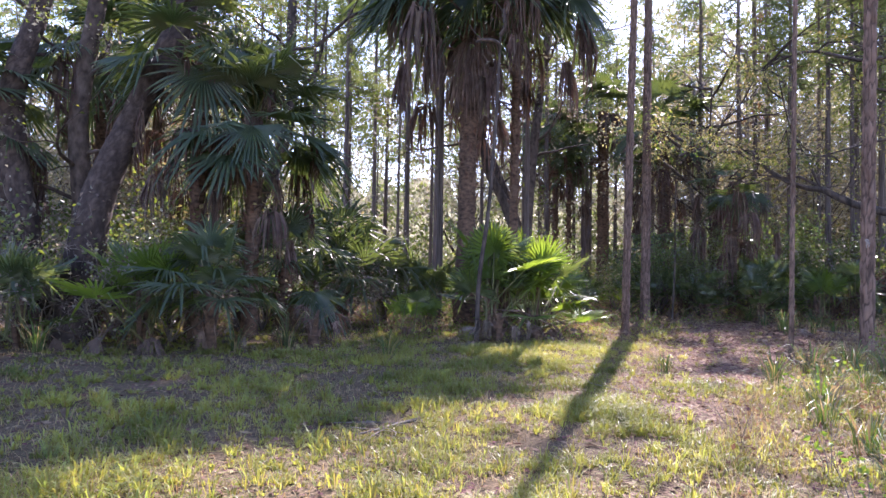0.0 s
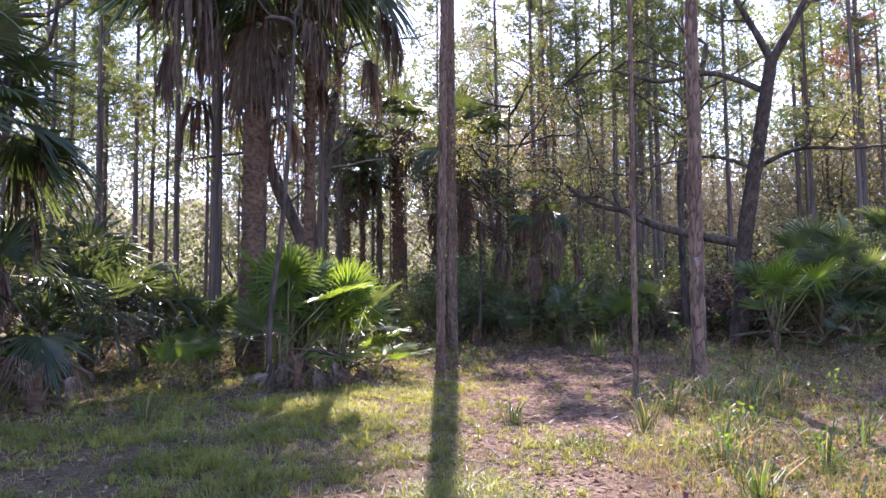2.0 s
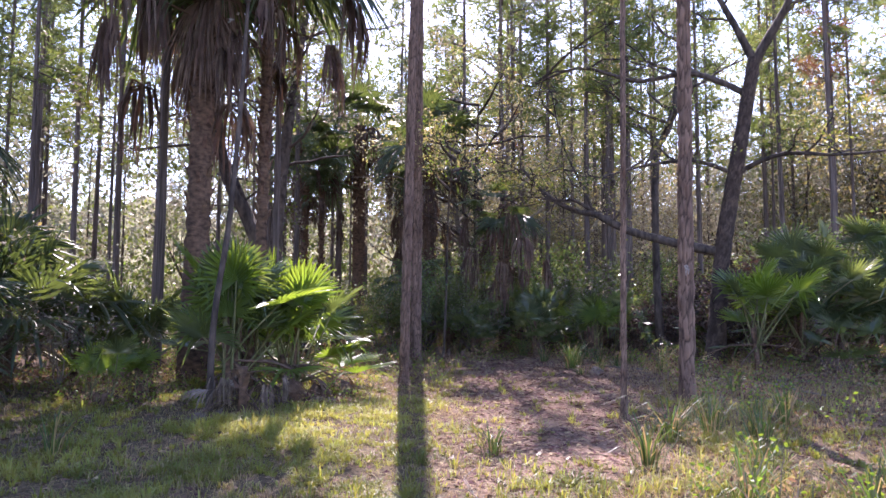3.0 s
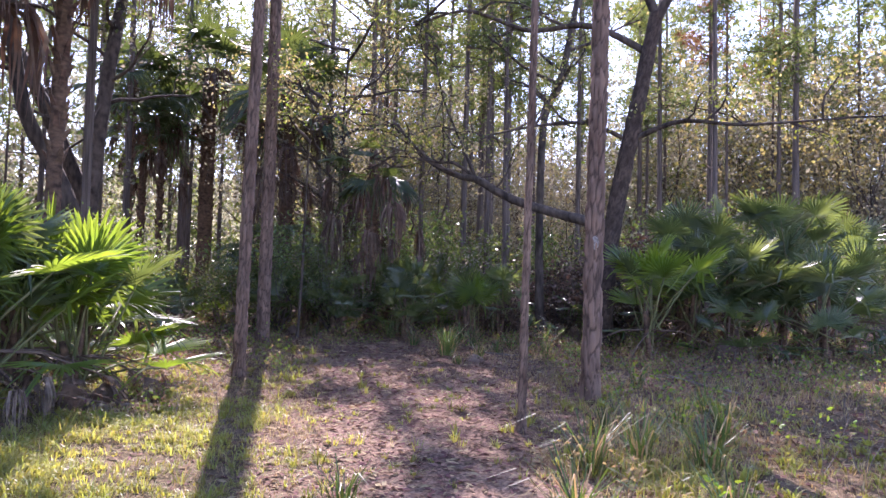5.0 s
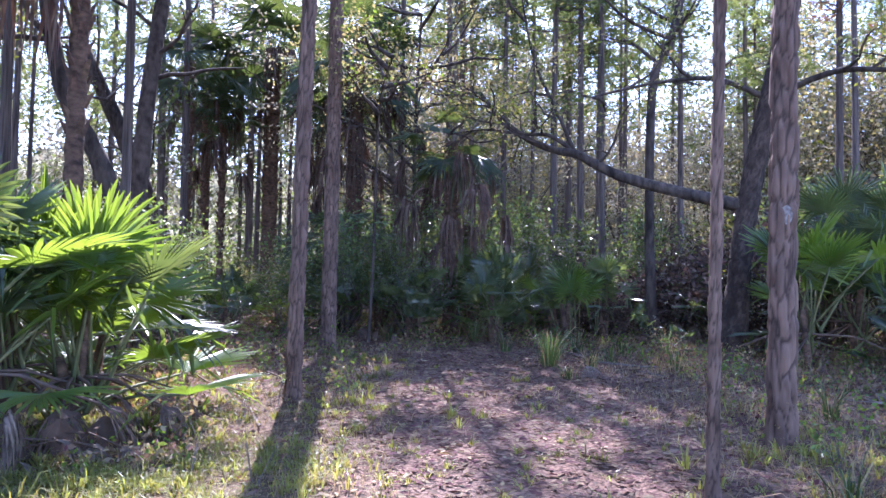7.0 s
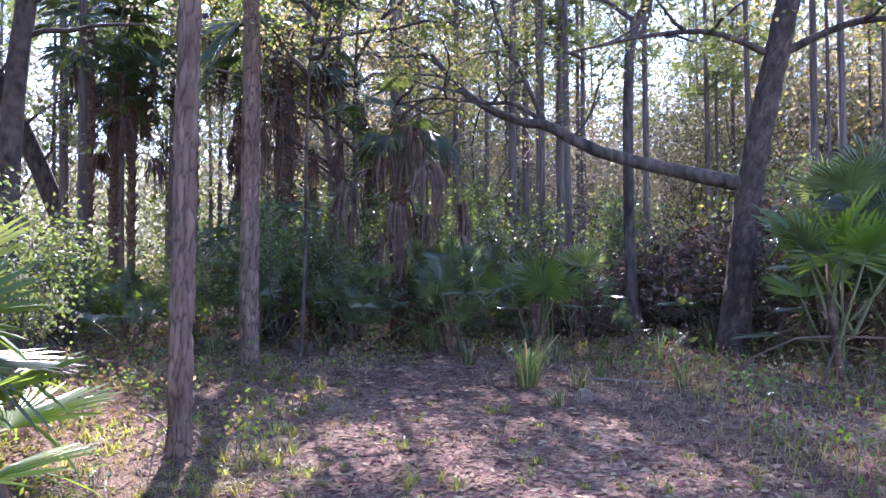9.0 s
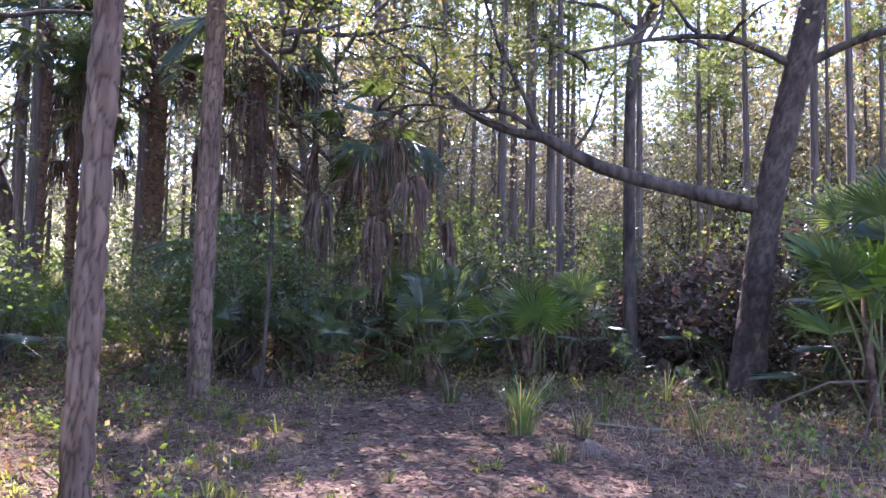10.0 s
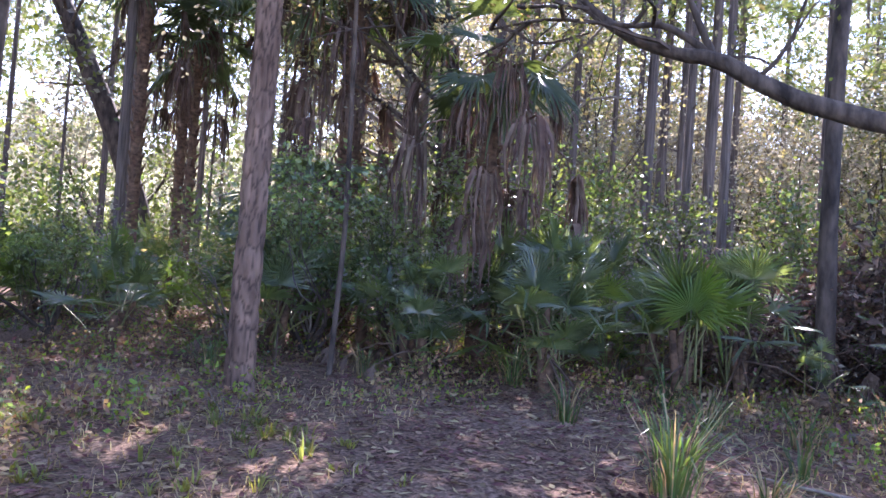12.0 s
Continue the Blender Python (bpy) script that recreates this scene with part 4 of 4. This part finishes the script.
for k, (px, py, size) in enumerate([(13.7, 19.2, 0.95), (14.5, 18.2, 0.8), (16.6, 18.8, 0.8), (8.4, 17.2, 0.85), (9.3, 17.9, 0.75), (16.1, 20.0, 1.25), (17.9, 19.4, 1.25), (15.6, 19.0, 1.1), (19.8, 18.2, 1.15), (21.2, 16.4, 1.1), (-0.6, 17.0, 1.3), (-2.9, 17.4, 1.3), (1.6, 17.9, 1.1), (-4.8, 17.2, 1.4), (-1.4, 15.6, 0.9), (20.9, 12.2, 1.2), (22.4, 11.0, 1.3), (4.2, 20.6, 0.9), (11.2, 21.6, 0.8), (9.0, 20.2, 0.8), (18.0, 22.6, 1.4), (20.6, 20.4, 1.3), (22.6, 13.6, 1.3), (23.4, 9.2, 1.3)]):
    t = thing("evergreen_shrub", px, py, "tall glossy evergreen shrub in the understorey", "shrub", "evergreen shrubs", turn=77 * k, size=size)
    part("stem", EVERGREEN[k % 3][0], t)
    part("foliage", EVERGREEN[k % 3][1], t)
TANGLE = leafy(460, 7, 3, 700, 0.07, "tan_leaf", 1.2, 0.014, 0.6, 0.15, 3, "twig", 0.15, "dead_frond", kink=0.7)
for k, (px, py, size) in enumerate([(-1.7, 14.2, 1.2), (-0.5, 14.2, 1.1), (-2.7, 14.9, 1.3), (0.9, 15.9, 1.2), (2.6, 17.2, 1.2), (18.6, 13.4, 1.0), (17.3, 16.9, 1.1), (14.9, 20.6, 1.2), (-3.6, 14.0, 1.0), (19.4, 15.4, 1.1), (4.0, 16.6, 1.0)]):
    t = thing("vine_tangle", px, py, "tangle of bare dry vines and withered leaves", "vines", "vine tangles", turn=63 * k, size=size)
    part("stem", TANGLE[0], t)
    part("foliage", TANGLE[1], t)
HARD = []
for k in range(4):
    me = leafy(420 + k, 3, 3, 3200, 0.1, ("tan_leaf", "yellow_leaf", "tan_leaf", "pale_leaf")[k], 2.6, 0.07, 0.5, 0.3, 3, "oak_bark", 0.4, ("tan_leaf", "tan_leaf", "yellow_leaf", "oak_leaf")[k], base=(0, 0, 0))
    HARD.append(me)
for k in range(128):
    a, d = radians(_r.uniform(-20, 86) if k < 92 else _r.uniform(-18, 12) if k < 104 else _r.uniform(36, 80)), _r.uniform(27, 54) if k < 92 or k > 103 else _r.uniform(34, 44)
    px, py = 3 + math.sin(a) * d, 4 + math.cos(a) * d
    glade = -0.2 < math.atan2(px - 9, py - 11) < 0.52 and math.hypot(px - 9, py - 11) < 40
    if in_sun_lane(px, py, 28) or glade or d < 34 and k % 3:
        continue
    t = thing("oak_tree", px, py, ("hardwood with dull tan leaves in the woods", "hardwood with yellowing leaves in the woods", "hardwood with tan withered leaves in the woods", "pale green hardwood in the woods")[k % 4], "tree", "hardwoods in the woods", turn=_r.uniform(0, 360), size=_r.uniform(0.9, 1.6) * (0.6 + d / 45))
    part("trunk", HARD[k % 4][0], t)
    part("foliage", HARD[k % 4][1], t)


for k, (px, py, s) in enumerate([(19.3, 13.8, 1.15), (18.9, 14.8, 0.8), (20.2, 13.0, 1.0), (17.9, 15.6, 0.55)]):
    t = thing("brush_pile", px, py, "tangled mound of dead brown palm leaves and vines", "brush", "dead brush", size=s, turn=70 * k)
    if k == 0:
        BRUSH = leafy(470, 9, 2, 5200, 0.13, "dead_frond", 1.2, 0.03, 0.7, 0.1, 3, "oak_bark", 0.24, "oak_bark", kink=0.5)
    part("stem", BRUSH[0], t)
    part("foliage", BRUSH[1], t)
    for j in range(7):
        put_frond(t, fan("palmetto", (30, 5, -20)[j % 3], j % 3, True), 0.5 + 0.18 * j, 51 * j + 20 * k, 1.1, 0.1 * j - 0.3, 0.1, "dry brown frond", "dead_frond")


def leaf_cloud(name, pos, size, mat, label, category, seed):
    """Many leaves as one mesh."""
    g = np.random.default_rng(seed)
    n = len(pos)
    d = g.normal(size=(n, 3))
    d /= np.linalg.norm(d, axis=1)[:, None]
    s = np.cross(d, g.normal(size=(n, 3)))
    s /= np.linalg.norm(s, axis=1)[:, None]
    w = np.asarray(size)[:, None]
    v = np.stack([pos - d * w, pos + s * w * 0.5, pos + d * w, pos - s * w * 0.5], 1).reshape(-1, 3)
    f = np.arange(n * 4).reshape(n, 4)
    me = bpy.data.meshes.new(name)
    me.from_pydata(v.tolist(), [], f.tolist())
    me.materials.append(M[mat])
    return tagged(new(name, me), label, category, kind="stuff")


def far_woods():
    """Clumped foliage of the woods beyond, thinning towards the top."""
    g = np.random.default_rng(5)
    for mat, clumps, seed, lab in (("needles", 5400, 1, "far green pine foliage in sun"), ("pale_leaf", 2700, 4, "far pale green foliage in sun"), ("tan_leaf", 1500, 2, "far tan autumn foliage in sun"), ("shrub_leaf", 800, 3, "far green brush under trees")):
        a = np.radians(g.uniform(-24, 92, clumps))
        d = g.uniform(44, 80, clumps)
        top = {"needles": 27, "pale_leaf": 17, "tan_leaf": 19, "shrub_leaf": 5}[mat]
        z = 0.3 + (top - 0.3) * g.random(clumps) ** 1.4
        pos = np.stack([3 + np.sin(a) * d, 4 + np.cos(a) * d, z], 1)
        n = 30
        spread = g.uniform(0.35, 1.0, (clumps, 1, 1)) * np.array([1.0, 1.0, 0.6])
        pos = (pos[:, None, :] + g.normal(size=(clumps, n, 3)) * spread).reshape(-1, 3)
        pos[:, 2] = np.maximum(pos[:, 2], 0.55)
        leaf_cloud("far_woods", pos, g.uniform(0.11, 0.23, len(pos)), mat, lab, "woods", seed)


far_woods()


def forest_backdrop():
    """The last rows of the woods, beyond 80 m, as one uneven wall of pale foliage; the paleness paints in haze."""
    v, f = [], []
    n, rows = 150, 10
    for i in range(n + 1):
        a = radians(-40 + 150 * i / n)
        top = 13 + 5 * noise.noise((i * 0.12, 1, 0)) + 3.5 * noise.noise((i * 0.7, 2, 0)) + 2 * noise.noise((i * 2.3, 3, 0))
        for j in range(rows + 1):
            d = 88 + 3 * noise.noise((i * 0.4, j * 0.8, 5))
            v.append((3 + math.sin(a) * d, 4 + math.cos(a) * d, -0.5 + (top + 0.5) * j / rows))
    for i in range(n):
        for j in range(rows):
            k = i * (rows + 1) + j
            f.append((k, k + rows + 1, k + rows + 2, k + 1))
    me = bpy.data.meshes.new("backdrop")
    me.from_pydata(v, [], f)
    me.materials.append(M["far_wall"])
    tagged(new("backdrop", me), "distant green woods with haze painted in pale", "woods", kind="structure")


forest_backdrop()


# ---- grass, weeds and litter ----
def blades(name, spots, label, mat, category="grass"):
    """spots: rows of x, y, height, width, lean, turn."""
    v, f = [], []
    for x, y, h, w, lean, a in spots:
        z = height(x, y) - 0.01
        c, s = math.cos(a), math.sin(a)
        lx, ly = -s * lean * h, c * lean * h
        k = len(v)
        v += [(x - c * w, y - s * w, z), (x + c * w, y + s * w, z), (x - c * w * 0.8 + lx * 0.35, y - s * w * 0.8 + ly * 0.35, z + h * 0.6), (x + c * w * 0.8 + lx * 0.35, y + s * w * 0.8 + ly * 0.35, z + h * 0.6), (x + lx, y + ly, z + h * (1 - 0.3 * lean))]
        f += [(k, k + 1, k + 3, k + 2), (k + 2, k + 3, k + 4)]
    me = bpy.data.meshes.new(name)
    me.from_pydata(v, [], f)
    me.materials.append(M[mat])
    return tagged(new(name, me), label, category, kind="stuff")


def scatter_grass():
    r = random.Random(17)
    green, dry, litter, weeds = [], [], [], []
    def near_walk(x, y):
        u = max(0.0, min(1.0, (0.55 * x + 0.835 * (y - 1)) / 13))
        return math.hypot(x - 7.4 * u, y - 1 - 10.5 * u)

    while len(green) < 208000:
        x, y = r.uniform(-8, 12), r.uniform(-3.5, 17.5)
        d = near_walk(x, y)
        if r.random() > 1 / (1 + (d / 3.2) ** 2):
            continue
        b = bare(x, y)
        patch = 0.8 * noise.noise((x * 0.9, y * 0.9, 11)) + 0.5 * noise.noise((x * 2.6, y * 2.6, 2)) + 0.6 * noise.noise((x * 7, y * 7, 5))
        if r.random() < (1 - b) * (0.42 + 1.3 * patch) + 0.03:
            tall = r.uniform(0.04, 0.1) + 0.1 * max(0, patch) + (0.09 if r.random() < 0.07 else 0)
            for _ in range(r.randint(6, 14)):
                a = r.uniform(0, 6.28)
                q = r.uniform(0, 0.045)
                green.append((x - math.sin(a) * q, y + math.cos(a) * q, tall * r.uniform(0.6, 1.2), r.uniform(0.0025, 0.005) * (1 + d / 5), r.uniform(0.25, 1.5), a))
    while len(dry) < 67000:
        x, y = r.uniform(-7, 20), r.uniform(-3.5, 19)
        d = near_walk(x, y)
        if r.random() > 1 / (1 + (d / 4.5) ** 2):
            continue
        o = off_trail(x, y)
        patch = noise.noise((x * 0.7, y * 0.7, 23))
        if r.random() < (0.55 if o > 0.8 else 0.25) + 0.5 * patch - 0.3 * (abs(o) < 0.6):
            high = r.uniform(0.1, 0.34) * (0.6 + patch) if o > 1.0 and r.random() < 0.5 else r.uniform(0.04, 0.13)
            (green if high > 0.14 and r.random() < 0.45 else dry).append((x, y, max(0.04, high), r.uniform(0.0015, 0.003) * (1 + d / 6), r.uniform(0.3, 1.7), r.uniform(0, 6.28)))
    blades("grass", green, "short green turf grass with worn patches", "grass")
    blades("dry_grass", dry, "dry straw-coloured grass and pine straw", "dry_grass")
    v, f = [], []
    n = 0
    while n < 115000:
        x, y = r.uniform(-6, 21), r.uniform(-3.5, 21)
        if r.random() > 0.3 + 0.7 * bare(x, y):
            continue
        n += 1
        z = height(x, y) + r.uniform(0.002, 0.02)
        a, s, w = r.uniform(0, 6.28), r.uniform(0.02, 0.06), r.uniform(0.006, 0.02)
        c, e = math.cos(a), math.sin(a)
        u, q = r.uniform(-0.4, 0.6) * s, r.uniform(-0.6, 0.6) * w
        k = len(v)
        v += [(x - c * s, y - e * s, z), (x - e * w, y + c * w, z + q + 0.3 * w), (x + c * s, y + e * s, z + u * 0.5 + 0.004), (x + e * w, y - c * w, z - q + 0.3 * w)]
        f += [(k, k + 1, k + 2), (k, k + 2, k + 3)]
    me = bpy.data.meshes.new("leaf_litter")
    me.from_pydata(v, [], f)
    me.materials.append(M["litter"])
    tagged(new("leaf_litter", me), "brown fallen leaves and pine straw on the ground", "leaf litter", kind="stuff")


scatter_grass()


def undergrowth():
    """Low leaves and sprouts along the edge of the woods."""
    g = random.Random(90)
    for mat, many, lab in (("weed_leaf", 30000, "low green undergrowth along the trail"), ("withered_leaf", 46000, "withered low undergrowth along the trail"), ("litter", 26000, "curled brown leaves caught in low growth"), ("tuft_leaf", 8000, "dark green sprouts along the woods")):
        pos = []
        while len(pos) < many:
            x, y = g.uniform(-7, 25), g.uniform(3, 25)
            o, s = off_trail(x, y), 0.6 * x + 0.8 * y
            if (o > 1.1 and s > (3.5 if mat in ("withered_leaf", "litter") else 12)) or (o < -1.5 and s > 13.5) or s > 20.5:
                k = noise.noise((x * 0.8, y * 0.8, 31)) + 0.5 * noise.noise((x * 2.6, y * 2.6, 9))
                if k > (-0.12 if s > 14 else 0.12 if mat == "litter" else 0.3):
                    pos.append((x, y, height(x, y) + (0.14 + 0.5 * max(k, 0)) * g.random() ** 1.4 * (1 if s > 14 else 0.6)))
        leaf_cloud("undergrowth", np.array(pos), np.array([g.uniform(0.015, 0.04) for _ in pos]), mat, lab, "undergrowth", many)


undergrowth()


def grass_tuft(x, y, tall, n, seed, label="tuft of coarse green grass blades", mat="tuft_leaf", wide=0.007, mix_mat="dry_grass"):
    r = random.Random(seed)
    t = thing("grass_tuft", x, y, label, "grass tuft", "grass tufts")
    b = Buf()
    for k in range(n * 2):
        a = r.uniform(0, 6.28)
        h, lean = tall * r.uniform(0.4, 1.2), r.uniform(0.15, 1.5)
        d, s = Vector((math.cos(a), math.sin(a), 0)), Vector((-math.sin(a), math.cos(a), 0)) * wide * r.uniform(0.6, 1.2)
        o = d * r.uniform(0, 0.14)
        p1, p2, p3 = o + d * lean * h * 0.15 + Vector((0, 0, h * 0.5)), o + d * lean * h * 0.5 + Vector((0, 0, h * 0.85)), o + d * lean * h * 0.95 + Vector((0, 0, h * (1 - 0.25 * lean)))
        b.add([o - s, o + s, p1 + s, p1 - s, p2 + s * 0.7, p2 - s * 0.7, p3], [(0, 1, 2, 3), (3, 2, 4, 5), (5, 4, 6)], 1 if r.random() < 0.25 else 0)
    part("foliage", b.mesh("foliage", [mat, mix_mat], False), t, m=Matrix.Translation((0, 0, -0.02)))
    return t


for k, (x, y, h, n) in enumerate([(8.2, 7.85, 0.55, 34), (8.75, 7.7, 0.5, 30), (13.1, 13.4, 0.6, 40), (13.5, 13.0, 0.3, 24), (7.0, 7.3, 0.5, 30), (6.5, 6.1, 0.5, 28), (2.9, 11.2, 0.5, 14), (14.0, 14.0, 0.5, 24), (15.8, 15.2, 0.45, 30), (9.5, 8.4, 0.35, 20), (10.3, 8.0, 0.3, 22), (5.7, 5.3, 0.42, 24), (4.6, 3.6, 0.35, 24), (1.5, 12.8, 0.7, 26), (0.6, 12.6, 0.5, 20), (16.2, 13.2, 0.5, 22), (14.9, 16.6, 0.6, 30), (17.6, 12.9, 0.6, 26), (-2.5, 13.2, 0.7, 26), (-3.4, 12.4, 0.6, 26), (6.3, 8.6, 0.3, 18), (8.9, 7.2, 0.45, 26), (7.7, 6.6, 0.4, 22), (9.9, 7.4, 0.5, 26), (11.4, 8.1, 0.45, 24), (5.2, 4.4, 0.4, 22), (6.9, 5.4, 0.45, 24), (12.4, 9.4, 0.4, 20), (8.0, 5.6, 0.4, 20), (15.2, 14.4, 0.4, 22), (16.6, 16.6, 0.5, 26), (12.2, 18.6, 0.4, 22), (13.6, 17.6, 0.4, 20), (14.6, 12.2, 0.35, 18), (13.9, 13.9, 0.3, 16), (12.5, 12.6, 0.22, 14), (14.4, 13.2, 0.3, 16), (15.4, 13.6, 0.35, 18), (14.2, 15.2, 0.4, 20)]):
    grass_tuft(x, y, h, n, 500 + k)


def weed(x, y, tall, seed, label="spindly roadside weed with small leaves", mat="weed_leaf", leaves=26, size=0.05):
    r = random.Random(seed)
    t = thing("weed", x, y, label, "weed", "weeds")
    b = Buf()
    segs, tips = [], []
    for k in range(3):
        limbs(r, (0, 0, -0.02), (r.gauss(0, 0.3), r.gauss(0, 0.3), 1), tall * r.uniform(0.7, 1.1), 0.005, 1, segs, tips, 0.3, 3, 0.2, 0.45)
    for pts, rad, dep in segs:
        tube(b, pts, [max(0.0015, q) for q in rad], 3, cap=False)
    part("stem", b.mesh("stem", ["twig"]), t)["kind"] = "stuff"
    b = Buf()
    for _ in range(leaves):
        p, e = tips[r.randrange(len(tips))]
        s = size * r.uniform(0.6, 1.3)
        leaf(b, p + Vector((r.gauss(0, 0.03), r.gauss(0, 0.03), r.gauss(0, 0.04))), Vector((r.gauss(0, 1), r.gauss(0, 1), r.gauss(0, 0.5))), s, s * 0.3, r)
    part("foliage", b.mesh("foliage", [mat], False), t)["kind"] = "stuff"
    return t


WEEDS = []
for k in range(6):
    w = weed(9.25 + 0.05 * k, 13.4, (0.5, 0.4, 0.35, 0.45, 0.3, 0.4)[k], 540 + k, ("green leafy weed by the trail", "dry straw-coloured weed in the litter", "green leafy weed by the trail", "dry straw-coloured weed in the litter", "low green weed in the litter", "withered brown weed in the litter")[k], ("weed_leaf", "dry_grass", "shrub_leaf", "dry_grass", "weed_leaf", "litter")[k], (30, 36, 34, 26, 40, 30)[k])
    WEEDS.append(w)
_w = random.Random(77)
count = 0
while count < 285:
    x, y = _w.uniform(-6, 23), _w.uniform(2.5, 22)
    o = off_trail(x, y)
    if (o > 0.9 and _w.random() < 0.8) or (o < -1.2 and 0.6 * x + 0.8 * y > 12.5 and _w.random() < 0.6):
        copy_thing(WEEDS[_w.randrange(6)], Matrix.Translation((x, y, height(x, y))) @ pose(0, 0, 0, 0, 0, _w.uniform(0, 360)) @ Matrix.Diagonal((1, 1, 1, 1)))
        count += 1


def heap(x, y, n, seed, label):
    r = random.Random(seed)
    t = thing("dead_frond_heap", x, y, label, "dead fronds", "fallen fronds")
    for k in range(n):
        put_frond(t, fan("palmetto", r.choice((4, 10, 18)), r.randint(0, 3), "grey_frond"), 0.1 + 0.1 * r.random(), r.uniform(0, 360), r.uniform(0.6, 0.9), r.uniform(-0.5, 0.5), r.uniform(-0.3, 0.3), name="dead_frond")
    return t


heap(6.25, 12.9, 5, 601, "grey dead palm fronds lying by the palmettos")
heap(7.2, 13.3, 4, 602, "grey dead palm fronds lying by the palmettos")
cabbage_palm(5.45, 12.6, 0.6, 0.13, 603, 0, 12, 1.0, "dead palm stump shaggy with grey fronds", dead_size=0.5, dead_lifts=(40, 20, 0, -20), thatch=0.6, dead_mat="grey_frond", drapes=6, drape_size=0.36, drape_zone=0.4)
heap(5.75, 12.65, 7, 609, "grey dead palm fronds lying by the palmettos")
cabbage_palm(2.0, 13.2, 0.45, 0.2, 607, 0, 10, 1.0, "brown palm stump with withered fronds", dead_size=0.45, dead_lifts=(60, 40, 15), thatch=0.6)
heap(8.75, 14.6, 2, 608, "bleached dead frond behind the pine")
heap(1.6, 13.0, 3, 604, "bleached dead palm fronds on the ground")
heap(16.5, 13.4, 4, 605, "dry fallen palm fronds below the oak")
heap(13.0, 13.0, 1, 606, "bleached dead frond beside a grass tuft")


def fallen_branch(x, y, long, turn, seed):
    r = random.Random(seed)
    t = thing("fallen_branch", x, y, "fallen dry branch lying on the ground", "branch", "fallen branches", turn=turn)
    segs, tips = [], []
    limbs(r, (0, 0, 0.03), (1, 0, 0.02), long, 0.02, 2, segs, tips, 0.18, 3, 0.0)
    b = Buf()
    for pts, rad, dep in segs:
        for p in pts:
            p.z = max(0.01, p.z * 0.35)
        tube(b, pts, [max(0.003, q) for q in rad], 5, cap=True)
    part("wood", b.mesh("wood", ["twig"]), t)["kind"] = "stuff"


for k, (x, y, l, a) in enumerate([(2.2, 6.6, 1.1, 200), (4.4, 7.0, 0.9, 30), (11.9, 8.7, 1.2, 10), (13.0, 8.2, 1.4, 60), (14.5, 12.4, 1.1, 120), (8.1, 12.9, 0.8, 70), (15.5, 10.2, 1.6, 15)]):
    fallen_branch(x, y, l, a, 620 + k)
